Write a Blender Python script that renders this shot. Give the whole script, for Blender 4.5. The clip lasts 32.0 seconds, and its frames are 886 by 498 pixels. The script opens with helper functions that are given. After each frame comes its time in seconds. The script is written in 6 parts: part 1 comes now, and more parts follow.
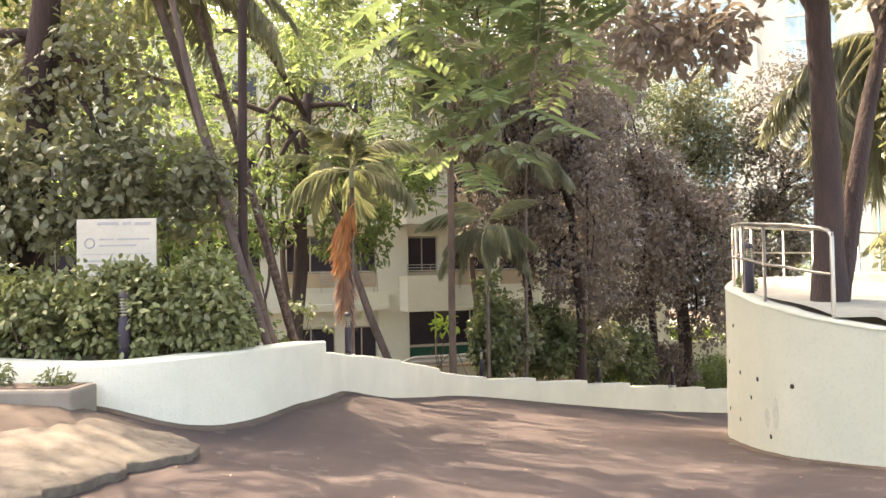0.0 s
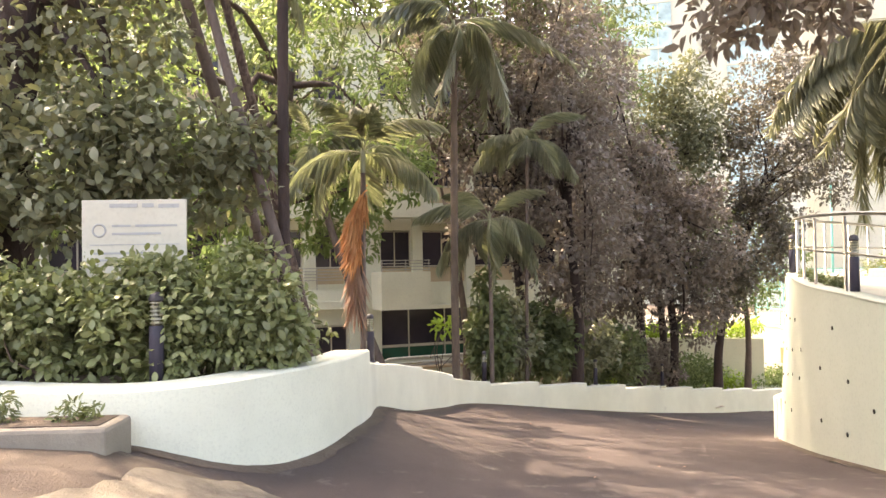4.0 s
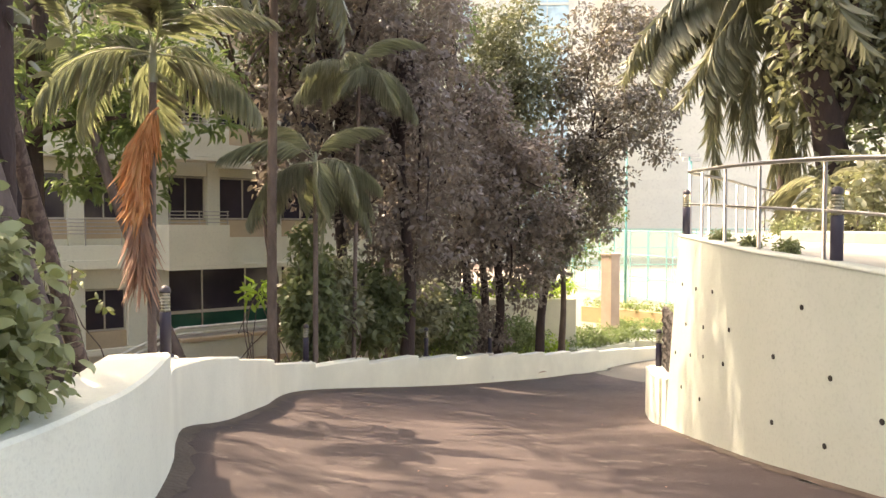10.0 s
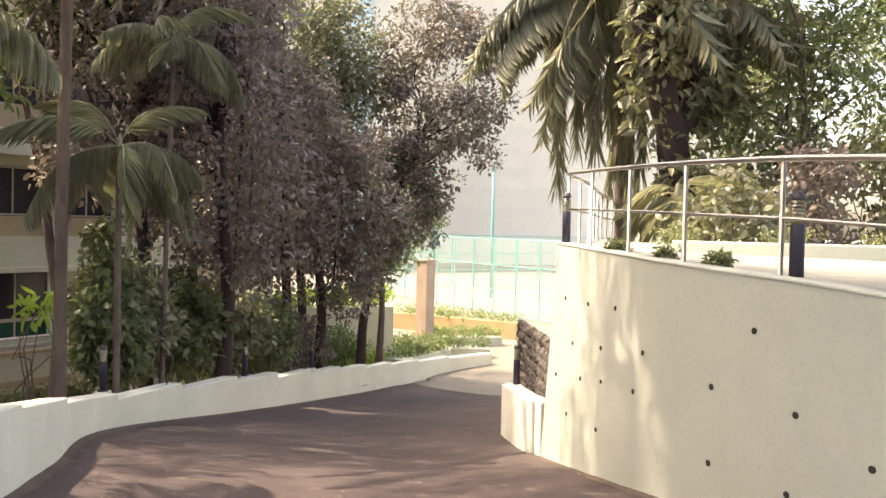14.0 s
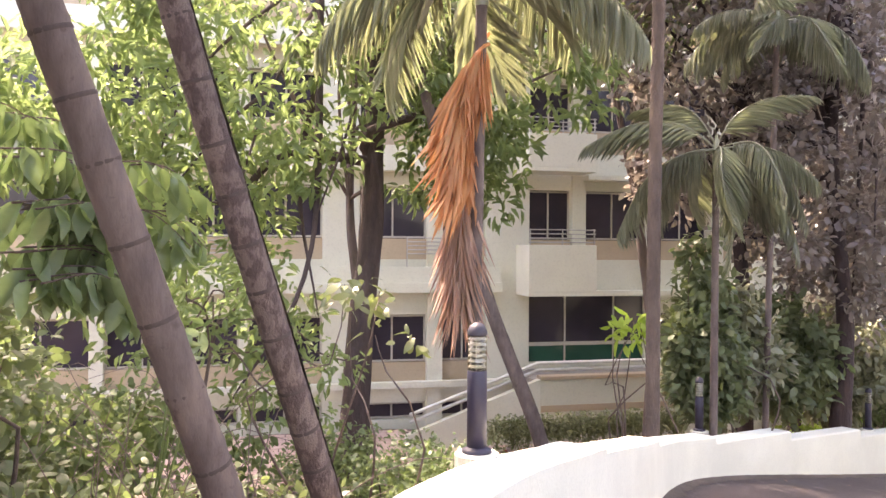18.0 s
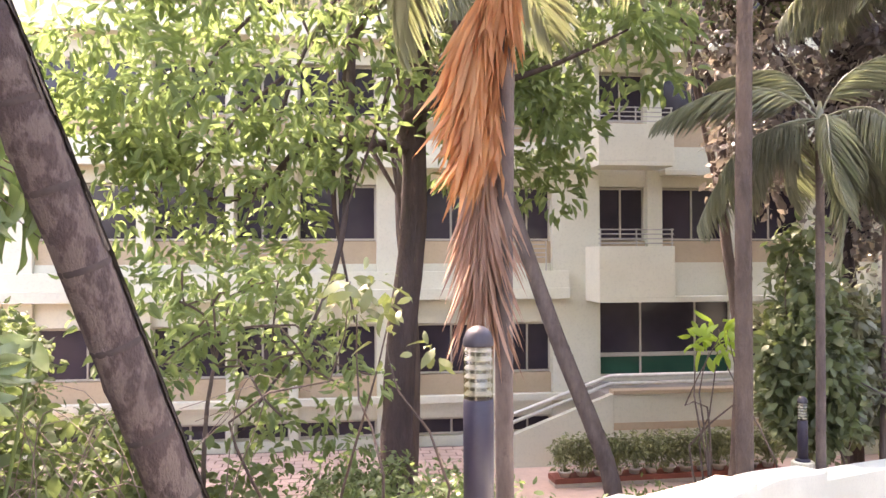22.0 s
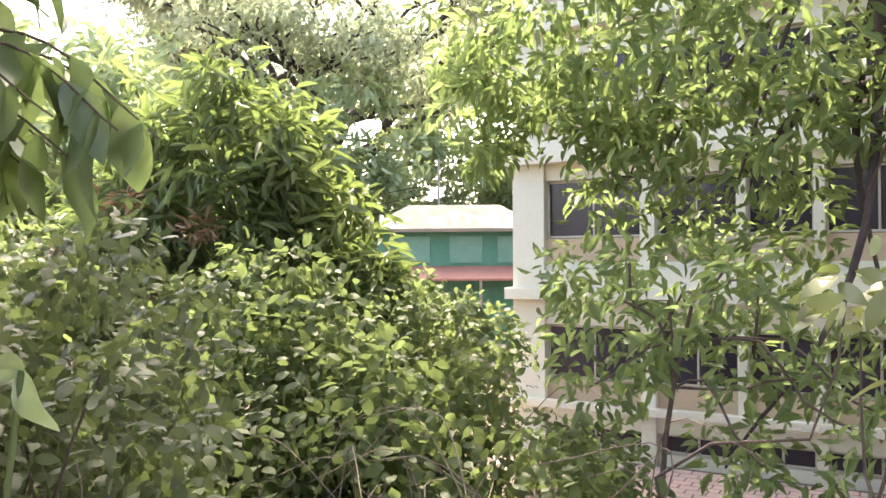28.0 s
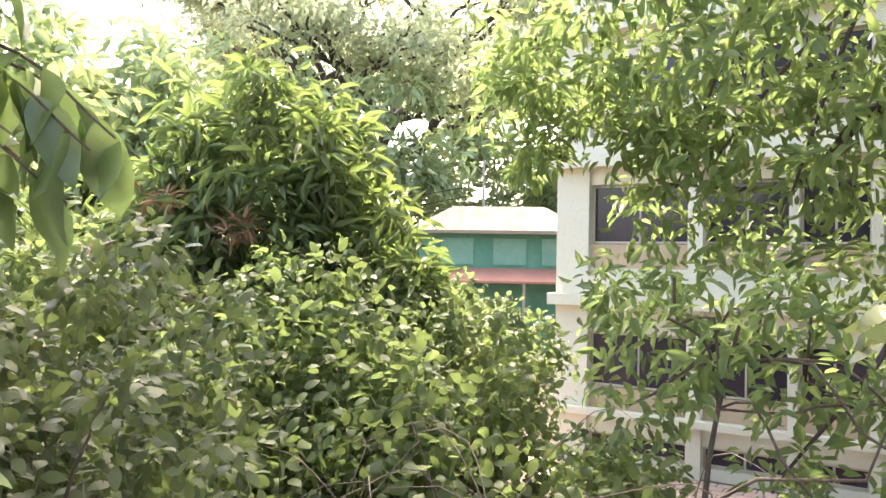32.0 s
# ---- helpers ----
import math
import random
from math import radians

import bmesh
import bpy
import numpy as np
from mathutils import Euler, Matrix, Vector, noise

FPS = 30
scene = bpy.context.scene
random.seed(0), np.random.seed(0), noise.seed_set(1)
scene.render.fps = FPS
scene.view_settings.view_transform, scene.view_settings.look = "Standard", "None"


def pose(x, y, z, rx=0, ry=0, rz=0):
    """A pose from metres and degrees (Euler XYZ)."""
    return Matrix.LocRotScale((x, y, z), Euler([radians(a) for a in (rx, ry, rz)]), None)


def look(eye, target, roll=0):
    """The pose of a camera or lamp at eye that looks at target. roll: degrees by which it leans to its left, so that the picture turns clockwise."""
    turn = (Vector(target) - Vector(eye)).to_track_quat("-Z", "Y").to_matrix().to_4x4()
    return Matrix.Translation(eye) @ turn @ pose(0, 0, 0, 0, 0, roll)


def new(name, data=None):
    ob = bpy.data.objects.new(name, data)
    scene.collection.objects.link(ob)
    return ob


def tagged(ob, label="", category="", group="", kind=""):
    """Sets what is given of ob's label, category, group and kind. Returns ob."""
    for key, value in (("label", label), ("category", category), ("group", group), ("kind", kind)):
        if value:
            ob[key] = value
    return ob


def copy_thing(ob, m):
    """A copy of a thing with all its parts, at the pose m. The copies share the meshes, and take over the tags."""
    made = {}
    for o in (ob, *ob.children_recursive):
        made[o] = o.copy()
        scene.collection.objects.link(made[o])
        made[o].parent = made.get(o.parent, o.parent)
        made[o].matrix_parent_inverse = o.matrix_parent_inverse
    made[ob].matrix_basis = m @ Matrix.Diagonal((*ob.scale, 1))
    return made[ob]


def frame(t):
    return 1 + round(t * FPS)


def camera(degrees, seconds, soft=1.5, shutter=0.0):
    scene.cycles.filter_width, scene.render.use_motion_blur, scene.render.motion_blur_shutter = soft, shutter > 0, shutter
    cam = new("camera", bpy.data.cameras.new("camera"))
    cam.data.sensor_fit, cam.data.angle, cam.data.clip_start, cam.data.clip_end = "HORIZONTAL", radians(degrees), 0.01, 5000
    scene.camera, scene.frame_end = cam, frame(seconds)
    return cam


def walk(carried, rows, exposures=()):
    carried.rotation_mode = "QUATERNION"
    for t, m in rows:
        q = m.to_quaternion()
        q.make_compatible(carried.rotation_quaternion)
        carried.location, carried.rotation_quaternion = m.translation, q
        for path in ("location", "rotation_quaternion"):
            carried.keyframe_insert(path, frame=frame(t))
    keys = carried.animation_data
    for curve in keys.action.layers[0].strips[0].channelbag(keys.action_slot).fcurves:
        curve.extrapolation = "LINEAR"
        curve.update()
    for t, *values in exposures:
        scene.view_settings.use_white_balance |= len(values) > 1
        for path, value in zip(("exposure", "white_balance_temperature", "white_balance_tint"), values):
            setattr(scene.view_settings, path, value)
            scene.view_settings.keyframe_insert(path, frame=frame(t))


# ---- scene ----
cam = camera(58.8, 32.0)
EXPOSURES = [(0, 2.9, 8850, 16), (8, 2.76, 8900, 16), (12, 2.56, 8600, 18), (14.5, 2.42, 8450, 18), (15.5, 2.5, 8750, 21), (17.6, 3.42, 7800, 27), (24.5, 3.56, 7700, 27), (26.5, 3.27, 7500, 20), (28, 2.98, 7450, 16), (32, 3.12, 7500, 12)]
PATH = [
    (0, (-0.5, 0.806, 1.478), (-0.576, 2.804, 1.537), -1.0),
    (0.5, (-0.8, 1.035, 1.45), (-0.855, 3.033, 1.512), -1.0),
    (1, (-1.046, 1.208, 1.475), (-1.024, 3.207, 1.536), -1.0),
    (1.5, (-1.255, 1.442, 1.495), (-1.237, 3.442, 1.547), -1.0),
    (2, (-1.414, 1.608, 1.507), (-1.397, 3.607, 1.554), -1.0),
    (2.5, (-1.609, 1.791, 1.516), (-1.523, 3.789, 1.563), -0.9),
    (4.5, (-2.152, 2.708, 1.492), (-2.062, 4.705, 1.539), -1.0),
    (5, (-2.159, 2.993, 1.499), (-2.012, 4.987, 1.539), -1.0),
    (5.5, (-2.299, 3.236, 1.513), (-1.9, 5.195, 1.549), -0.7),
    (6, (-2.378, 3.438, 1.527), (-1.955, 5.392, 1.566), -0.6),
    (6.5, (-2.356, 3.756, 1.513), (-1.969, 5.718, 1.564), -0.8),
    (7, (-2.439, 3.978, 1.499), (-2.065, 5.942, 1.553), -0.6),
    (7.5, (-2.521, 4.307, 1.492), (-2.135, 6.269, 1.496), -0.5),
    (8, (-2.511, 4.633, 1.486), (-2.119, 6.595, 1.466), -0.5),
    (8.5, (-2.524, 4.938, 1.47), (-2.073, 6.887, 1.439), -0.1),
    (9, (-2.53, 5.241, 1.484), (-1.945, 7.152, 1.428), 0.1),
    (9.5, (-2.43, 5.562, 1.47), (-1.822, 7.466, 1.402), 0.1),
    (10, (-2.406, 5.839, 1.473), (-1.798, 7.743, 1.404), 0.1),
    (10.5, (-2.365, 6.151, 1.519), (-1.754, 8.054, 1.452), 0.2),
    (11, (-2.333, 6.432, 1.495), (-1.714, 8.333, 1.432), 0.3),
    (11.5, (-2.36, 6.772, 1.472), (-1.74, 8.672, 1.411), 0.7),
    (12, (-2.386, 7.113, 1.471), (-1.761, 9.012, 1.403), 0.8),
    (12.5, (-2.392, 7.331, 1.465), (-1.762, 9.227, 1.402), 0.9),
    (13, (-2.451, 7.575, 1.456), (-1.484, 9.324, 1.396), 1.7),
    (13.5, (-2.444, 7.74, 1.461), (-1.339, 9.405, 1.394), 1.7),
    (14, (-2.477, 7.879, 1.446), (-1.401, 9.564, 1.393), 1.3),
    (14.5, (-2.54, 8.179, 1.443), (-1.613, 9.951, 1.391), 0.9),
    (15, (-2.528, 8.403, 1.436), (-1.885, 10.296, 1.392), 0.2),
    (15.5, (-2.397, 8.616, 1.38), (-1.862, 10.543, 1.34), 0.1),
    (17.5, (-2.271, 9.637, 1.272), (-2.365, 11.635, 1.258), 0.6),
    (18, (-2.207, 9.873, 1.236), (-2.505, 11.851, 1.236), 0.35),
    (18.5, (-2.143, 10.109, 1.199), (-2.598, 12.056, 1.217), 0.1),
    (19, (-2.132, 10.302, 1.175), (-2.616, 12.242, 1.194), 0.2),
    (19.5, (-2.114, 10.53, 1.139), (-2.602, 12.469, 1.162), 0.3),
    (20, (-2.044, 10.708, 1.123), (-2.535, 12.646, 1.151), 0.2),
    (20.5, (-2.043, 10.877, 1.102), (-2.54, 12.814, 1.128), 0.4),
    (21, (-2.128, 11.124, 1.078), (-2.624, 13.062, 1.108), 0.5),
    (21.5, (-2.11, 11.292, 1.074), (-2.602, 13.231, 1.1), 0.2),
    (22, (-2.094, 11.435, 1.072), (-2.58, 13.375, 1.096), -0.2),
    (22.5, (-2.172, 11.628, 1.074), (-2.66, 13.568, 1.095), -0.3),
    (23, (-2.171, 11.82, 1.032), (-2.659, 13.76, 1.057), 0.1),
    (23.5, (-2.124, 12.032, 1.007), (-2.618, 13.97, 1.037), 0.3),
    (24, (-2.238, 12.256, 0.972), (-2.736, 14.193, 0.993), 1.0),
    (24.5, (-2.241, 12.451, 0.958), (-2.741, 14.387, 0.964), 1.1),
    (26.5, (-2.407, 13.171, 0.949), (-3.546, 14.815, 0.958), 0.8),
    (27, (-2.426, 13.336, 0.924), (-3.746, 14.839, 0.939), 0.7),
    (27.5, (-2.46, 13.29, 0.963), (-3.894, 14.684, 0.984), 0.3),
    (28, (-2.54, 13.32, 0.986), (-4.108, 14.560, 1.016), -0.3),
    (28.5, (-2.6, 13.34, 1.009), (-4.287, 14.412, 1.042), -0.4),
    (29, (-2.67, 13.37, 1.032), (-4.431, 14.317, 1.077), -0.9),
    (29.5, (-2.71, 13.39, 1.043), (-4.501, 14.281, 1.096), -1.2),
    (30, (-2.72, 13.36, 1.022), (-4.541, 14.185, 1.071), -0.5),
    (30.5, (-2.74, 13.36, 1.003), (-4.576, 14.155, 1.043), 0.1),
    (31, (-2.712, 13.418, 0.994), (-4.522, 14.270, 1.017), 1.4),
    (31.5, (-2.688, 13.45, 1.02), (-4.446, 14.403, 1.042), 1.3),
    (32, (-2.64, 13.48, 1.057), (-4.277, 14.629, 1.086), 1.0),
]
walk(cam, [(t, look(eye, target, roll)) for t, eye, target, roll in PATH], EXPOSURES)

# ---- world, sun, exposure ----
SUN_TO = Vector((-0.40, 0.36, 0.84)).normalized()
world = bpy.data.worlds.new("world")
scene.world = world
world.use_nodes = True
wt = world.node_tree
sky = wt.nodes.new("ShaderNodeTexSky")
sky.sky_type = "NISHITA"
sky.sun_disc = False
sky.sun_elevation = math.asin(SUN_TO.z)
sky.sun_rotation = math.atan2(SUN_TO.x, SUN_TO.y)
sky.air_density, sky.dust_density, sky.ozone_density = 1.0, 4.0, 0.6
wt.links.new(sky.outputs[0], wt.nodes["Background"].inputs[0])
wt.nodes["Background"].inputs[1].default_value = 0.15
sun = new("sun", bpy.data.lights.new("sun", "SUN"))
sun.data.energy, sun.data.angle, sun.data.color = 1.85, radians(0.7), (1.0, 0.955, 0.85)
sun.rotation_euler = (-SUN_TO).to_track_quat("-Z", "Y").to_euler()


# ---- materials ----
def nodes_of(name):
    m = bpy.data.materials.new(name)
    m.use_nodes = True
    return m, m.node_tree, m.node_tree.nodes["Principled BSDF"]


def ramp(t, fac, stops):
    r = t.nodes.new("ShaderNodeValToRGB")
    while len(r.color_ramp.elements) < len(stops):
        r.color_ramp.elements.new(0.5)
    for el, (pos, col) in zip(r.color_ramp.elements, stops):
        el.position, el.color = pos, (*col, 1)
    t.links.new(fac, r.inputs[0])
    return r.outputs[0]


def noise_tex(t, scale, detail=4, rough=0.6, stretch=None):
    n = t.nodes.new("ShaderNodeTexNoise")
    n.inputs["Scale"].default_value, n.inputs["Detail"].default_value, n.inputs["Roughness"].default_value = scale, detail, rough
    tc = t.nodes.new("ShaderNodeNewGeometry") if stretch is None else t.nodes.new("ShaderNodeTexCoord")
    if stretch is None:
        t.links.new(tc.outputs["Position"], n.inputs["Vector"])
    else:
        mp = t.nodes.new("ShaderNodeMapping")
        mp.inputs["Scale"].default_value = stretch
        t.links.new(tc.outputs["Object"], mp.inputs[0])
        t.links.new(mp.outputs[0], n.inputs["Vector"])
    return n.outputs["Fac"]


def mixed(t, a, b, fac):
    m = t.nodes.new("ShaderNodeMix")
    m.data_type = "RGBA"
    for socket, v in ((m.inputs[6], a), (m.inputs[7], b)):
        if isinstance(v, tuple):
            socket.default_value = (*v, 1)
        else:
            t.links.new(v, socket)
    if isinstance(fac, float):
        m.inputs[0].default_value = fac
    else:
        t.links.new(fac, m.inputs[0])
    return m.outputs[2]


def bump(t, b, fac, strength, distance):
    n = t.nodes.new("ShaderNodeBump")
    n.inputs["Strength"].default_value, n.inputs["Distance"].default_value = strength, distance
    t.links.new(fac, n.inputs["Height"])
    t.links.new(n.outputs[0], b.inputs["Normal"])


def plain(name, c1, c2, rough=0.7, big=0.7, fine=30.0, strength=0.25, dist=0.01, metal=0.0, spread=(0.35, 0.65), stretch=None, spots=None):
    """Two tones by a large noise, broken by a fine one, with a fine relief."""
    m, t, b = nodes_of(name)
    n1, n2 = noise_tex(t, big, 5, 0.62, stretch), noise_tex(t, fine, 3, 0.6, stretch)
    col = ramp(t, n1, ((spread[0], c1), (spread[1], c2)))
    dark = tuple(v * 0.72 for v in c1)
    col = mixed(t, col, dark, ramp(t, n2, ((0.50, (0, 0, 0)), (0.75, (0.45, 0.45, 0.45)))))
    if spots:
        n3 = noise_tex(t, spots[1], 6, 0.7)
        col = mixed(t, col, spots[0], ramp(t, n3, ((spots[2], (0, 0, 0)), (spots[2] + 0.12, (0.8, 0.8, 0.8)))))
    t.links.new(col, b.inputs["Base Color"])
    b.inputs["Roughness"].default_value, b.inputs["Metallic"].default_value = rough, metal
    bump(t, b, n2, strength, dist)
    return m


def leafy(name, dark, light, through_col, gloss=0.45, thin=0.35, scale=1.2, shine=0.5):
    """A leaf: colour by leaf and by clump, some light through it."""
    m, t, b = nodes_of(name)
    g = t.nodes.new("ShaderNodeNewGeometry")
    n = noise_tex(t, scale, 2, 0.5)
    add = t.nodes.new("ShaderNodeMath")
    add.operation = "MULTIPLY_ADD"
    t.links.new(g.outputs["Random Per Island"], add.inputs[0])
    add.inputs[1].default_value = 0.55
    t.links.new(n, add.inputs[2])
    col = ramp(t, add.outputs[0], ((0.35, dark), (0.75, tuple((a + c) / 2 for a, c in zip(dark, light))), (1.05, light)))
    t.links.new(col, b.inputs["Base Color"])
    b.inputs["Roughness"].default_value, b.inputs["Specular IOR Level"].default_value = gloss, shine
    tr = t.nodes.new("ShaderNodeBsdfTranslucent")
    t.links.new(mixed(t, col, through_col, 0.7), tr.inputs[0])
    mx = t.nodes.new("ShaderNodeMixShader")
    mx.inputs[0].default_value = thin
    t.links.new(b.outputs[0], mx.inputs[1])
    t.links.new(tr.outputs[0], mx.inputs[2])
    t.links.new(mx.outputs[0], t.nodes["Material Output"].inputs[0])
    return m


WHITE = plain("white_limewash", (0.79, 0.79, 0.68), (0.69, 0.69, 0.59), 0.85, 0.9, 45, 0.35, 0.008, spots=((0.42, 0.40, 0.36), 2.3, 0.66))
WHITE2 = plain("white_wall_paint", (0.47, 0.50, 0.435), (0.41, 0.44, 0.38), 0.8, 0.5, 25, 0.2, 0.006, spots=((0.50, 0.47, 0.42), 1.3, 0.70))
CREAM = plain("cream_facade_paint", (0.69, 0.67, 0.545), (0.62, 0.60, 0.48), 0.8, 0.35, 18, 0.15, 0.006, spots=((0.48, 0.42, 0.33), 0.8, 0.70))
TAN = plain("tan_facade_panel", (0.52, 0.40, 0.27), (0.44, 0.34, 0.23), 0.8, 0.5, 18, 0.15, 0.006)
ASPHALT = plain("worn_asphalt", (0.062, 0.045, 0.044), (0.090, 0.067, 0.063), 0.93, 0.55, 95, 0.9, 0.012, spots=((0.19, 0.155, 0.135), 3.5, 0.58))
SAND = plain("dusty_concrete", (0.205, 0.182, 0.148), (0.125, 0.106, 0.090), 0.95, 4.5, 70, 0.9, 0.02, spots=((0.10, 0.078, 0.066), 5.0, 0.54))
DUST = plain("trodden_brown_dust", (0.125, 0.095, 0.077), (0.088, 0.066, 0.056), 0.95, 1.4, 60, 0.8, 0.02, spots=((0.20, 0.17, 0.14), 2.6, 0.60))
TERRACE_TOP = plain("pale_terrace_screed", (0.36, 0.365, 0.315), (0.27, 0.27, 0.235), 0.9, 1.1, 40, 0.4, 0.01, spots=((0.20, 0.185, 0.155), 2.0, 0.60))
CONC = plain("grey_concrete", (0.29, 0.255, 0.215), (0.19, 0.165, 0.145), 0.9, 1.5, 50, 0.5, 0.01)
SOIL = plain("garden_soil", (0.135, 0.098, 0.078), (0.075, 0.058, 0.046), 0.95, 1.3, 22, 0.8, 0.03)
PAVING = plain("pink_brick_paving", (0.50, 0.36, 0.29), (0.40, 0.30, 0.25), 0.9, 1.2, 14, 0.4, 0.01)
PLAZA = plain("pale_plaza_paving", (0.215, 0.196, 0.155), (0.172, 0.156, 0.123), 0.9, 0.6, 20, 0.3, 0.01)
STEEL = plain("brushed_steel_tube", (0.50, 0.47, 0.43), (0.38, 0.36, 0.33), 0.38, 3.0, 60, 0.1, 0.002, metal=0.85)
BOLLARD = plain("dark_blue_powder_coat", (0.027, 0.023, 0.045), (0.036, 0.031, 0.056), 0.5, 3.0, 60, 0.1, 0.002)
DOME = plain("weathered_grey_cap", (0.058, 0.050, 0.066), (0.042, 0.037, 0.05), 0.5, 4.0, 60, 0.1, 0.002)
LOUVRE = plain("pale_louvre_metal", (0.66, 0.64, 0.58), (0.54, 0.52, 0.47), 0.4, 6, 60, 0.1, 0.002)
HOLE = plain("weep_hole_dark", (0.015, 0.013, 0.012), (0.03, 0.025, 0.02), 0.9)
FRAME = plain("window_frame_paint", (0.52, 0.48, 0.40), (0.46, 0.42, 0.35), 0.6)
BARK = plain("grey_brown_bark", (0.16, 0.115, 0.095), (0.085, 0.062, 0.055), 0.95, 5, 38, 0.9, 0.03, stretch=(1, 1, 0.35))
HAZEBARK = plain("far_grey_bark", (0.066, 0.056, 0.054), (0.045, 0.038, 0.037), 0.95, 1, 8, 0.4, 0.03)
STEMBARK = plain("pale_brown_stem", (0.20, 0.155, 0.13), (0.12, 0.09, 0.08), 0.9, 9, 50, 0.4, 0.005)
TRUNKDARK = plain("dark_purple_bark", (0.105, 0.073, 0.070), (0.06, 0.043, 0.043), 0.95, 4, 30, 1.0, 0.04, stretch=(1, 1, 0.3))
BARKDARK = plain("dark_bark", (0.065, 0.042, 0.04), (0.035, 0.025, 0.026), 0.95, 4, 30, 0.9, 0.03, stretch=(1, 1, 0.3))
PALMBARK = plain("ringed_palm_bark", (0.165, 0.124, 0.112), (0.090, 0.066, 0.062), 0.9, 9, 42, 0.7, 0.008, stretch=(1, 1, 0.35), spots=((0.070, 0.048, 0.047), 13, 0.58))
PEEL = plain("peeling_bark", (0.160, 0.118, 0.105), (0.082, 0.055, 0.054), 0.95, 18, 110, 1.0, 0.012, spread=(0.46, 0.54), stretch=(1, 1, 0.5), spots=((0.045, 0.029, 0.029), 22, 0.58))
DEADLEAF = leafy("dead_orange_frond", (0.47, 0.19, 0.085), (0.70, 0.39, 0.20), (0.75, 0.32, 0.11), 0.7, 0.35, 5)
DRYLEAF = leafy("dry_brown_frond", (0.33, 0.18, 0.13), (0.50, 0.32, 0.24), (0.5, 0.25, 0.15), 0.8, 0.25, 4)
L_HEDGE = leafy("hedge_leaf", (0.112, 0.122, 0.062), (0.282, 0.304, 0.148), (0.24, 0.33, 0.07), 0.38, 0.22, 2.0)
L_DARK = leafy("dark_tree_leaf", (0.118, 0.096, 0.096), (0.240, 0.202, 0.182), (0.36, 0.30, 0.22), 0.36, 0.35, 0.7, 0.5)
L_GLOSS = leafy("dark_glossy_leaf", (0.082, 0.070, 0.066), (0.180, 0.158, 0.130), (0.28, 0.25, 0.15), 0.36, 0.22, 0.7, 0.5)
L_BROWN = leafy("brownish_tree_leaf", (0.105, 0.112, 0.075), (0.235, 0.240, 0.155), (0.28, 0.30, 0.12), 0.36, 0.3, 1.0)
L_MID = leafy("mid_green_leaf", (0.072, 0.102, 0.054), (0.195, 0.250, 0.120), (0.26, 0.36, 0.09), 0.42, 0.4, 0.9)
L_BRIGHT = leafy("light_green_leaf", (0.066, 0.102, 0.048), (0.185, 0.246, 0.108), (0.40, 0.53, 0.18), 0.45, 0.46, 0.8, 0.35)
L_SHRUB = leafy("shrub_leaf", (0.046, 0.070, 0.032), (0.122, 0.162, 0.070), (0.32, 0.42, 0.14), 0.52, 0.40, 1.2, 0.3)
# darkened green leaf, with shade put into the colour
L_BACK = leafy("green_leaf_painted_shade", (0.060, 0.078, 0.042), (0.150, 0.180, 0.092), (0.26, 0.34, 0.10), 0.5, 0.3, 0.7)
SHOOT = leafy("pinkish_new_shoot", (0.26, 0.15, 0.10), (0.42, 0.27, 0.18), (0.5, 0.28, 0.16), 0.55, 0.3, 4)
L_VARI = leafy("pale_striped_leaf", (0.13, 0.20, 0.10), (0.42, 0.48, 0.32), (0.35, 0.5, 0.2), 0.3, 0.3, 14)
L_LIME = leafy("lime_leaf", (0.16, 0.26, 0.04), (0.30, 0.42, 0.08), (0.55, 0.75, 0.10), 0.4, 0.5, 2)
L_PALM = leafy("palm_leaf", (0.130, 0.134, 0.108), (0.310, 0.310, 0.235), (0.40, 0.46, 0.19), 0.34, 0.30, 1.5)
L_GREY = leafy("pale_feathery_leaf", (0.15, 0.19, 0.12), (0.25, 0.30, 0.19), (0.35, 0.48, 0.16), 0.5, 0.4, 2)
L_COCO = leafy("sunlit_palm_leaf", (0.135, 0.14, 0.095), (0.31, 0.31, 0.21), (0.52, 0.52, 0.28), 0.42, 0.46, 1.2)
# far leaves: distance haze is painted in by paling their colours
L_HAZE = leafy("far_leaf_painted_haze", (0.23, 0.26, 0.175), (0.40, 0.44, 0.31), (0.50, 0.56, 0.34), 0.7, 0.5, 0.15)
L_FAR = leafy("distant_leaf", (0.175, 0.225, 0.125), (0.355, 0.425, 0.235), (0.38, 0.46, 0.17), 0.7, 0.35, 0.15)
L_BIG = leafy("large_glossy_leaf", (0.100, 0.138, 0.080), (0.235, 0.300, 0.158), (0.36, 0.52, 0.15), 0.25, 0.38, 16)
TANBARK = plain("thin_tan_bark", (0.150, 0.120, 0.094), (0.075, 0.056, 0.048), 0.9, 34, 150, 0.9, 0.008, stretch=(1, 1, 0.4), spots=((0.062, 0.040, 0.038), 30, 0.55))


def glassy(name, col, rough=0.08):
    m, t, b = nodes_of(name)
    n = noise_tex(t, 0.6, 3)
    t.links.new(ramp(t, n, ((0.3, col), (0.7, tuple(v * 1.7 for v in col)))), b.inputs["Base Color"])
    b.inputs["Roughness"].default_value = rough
    b.inputs["Specular IOR Level"].default_value = 0.35
    return m


PANE = glassy("dark_tinted_pane", (0.030, 0.025, 0.034), 0.10)
# dark pane with a greenish reflection put into its colour
GREENPANE = glassy("pane_green_reflection", (0.016, 0.060, 0.040), 0.08)
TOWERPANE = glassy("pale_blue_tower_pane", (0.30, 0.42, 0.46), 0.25)


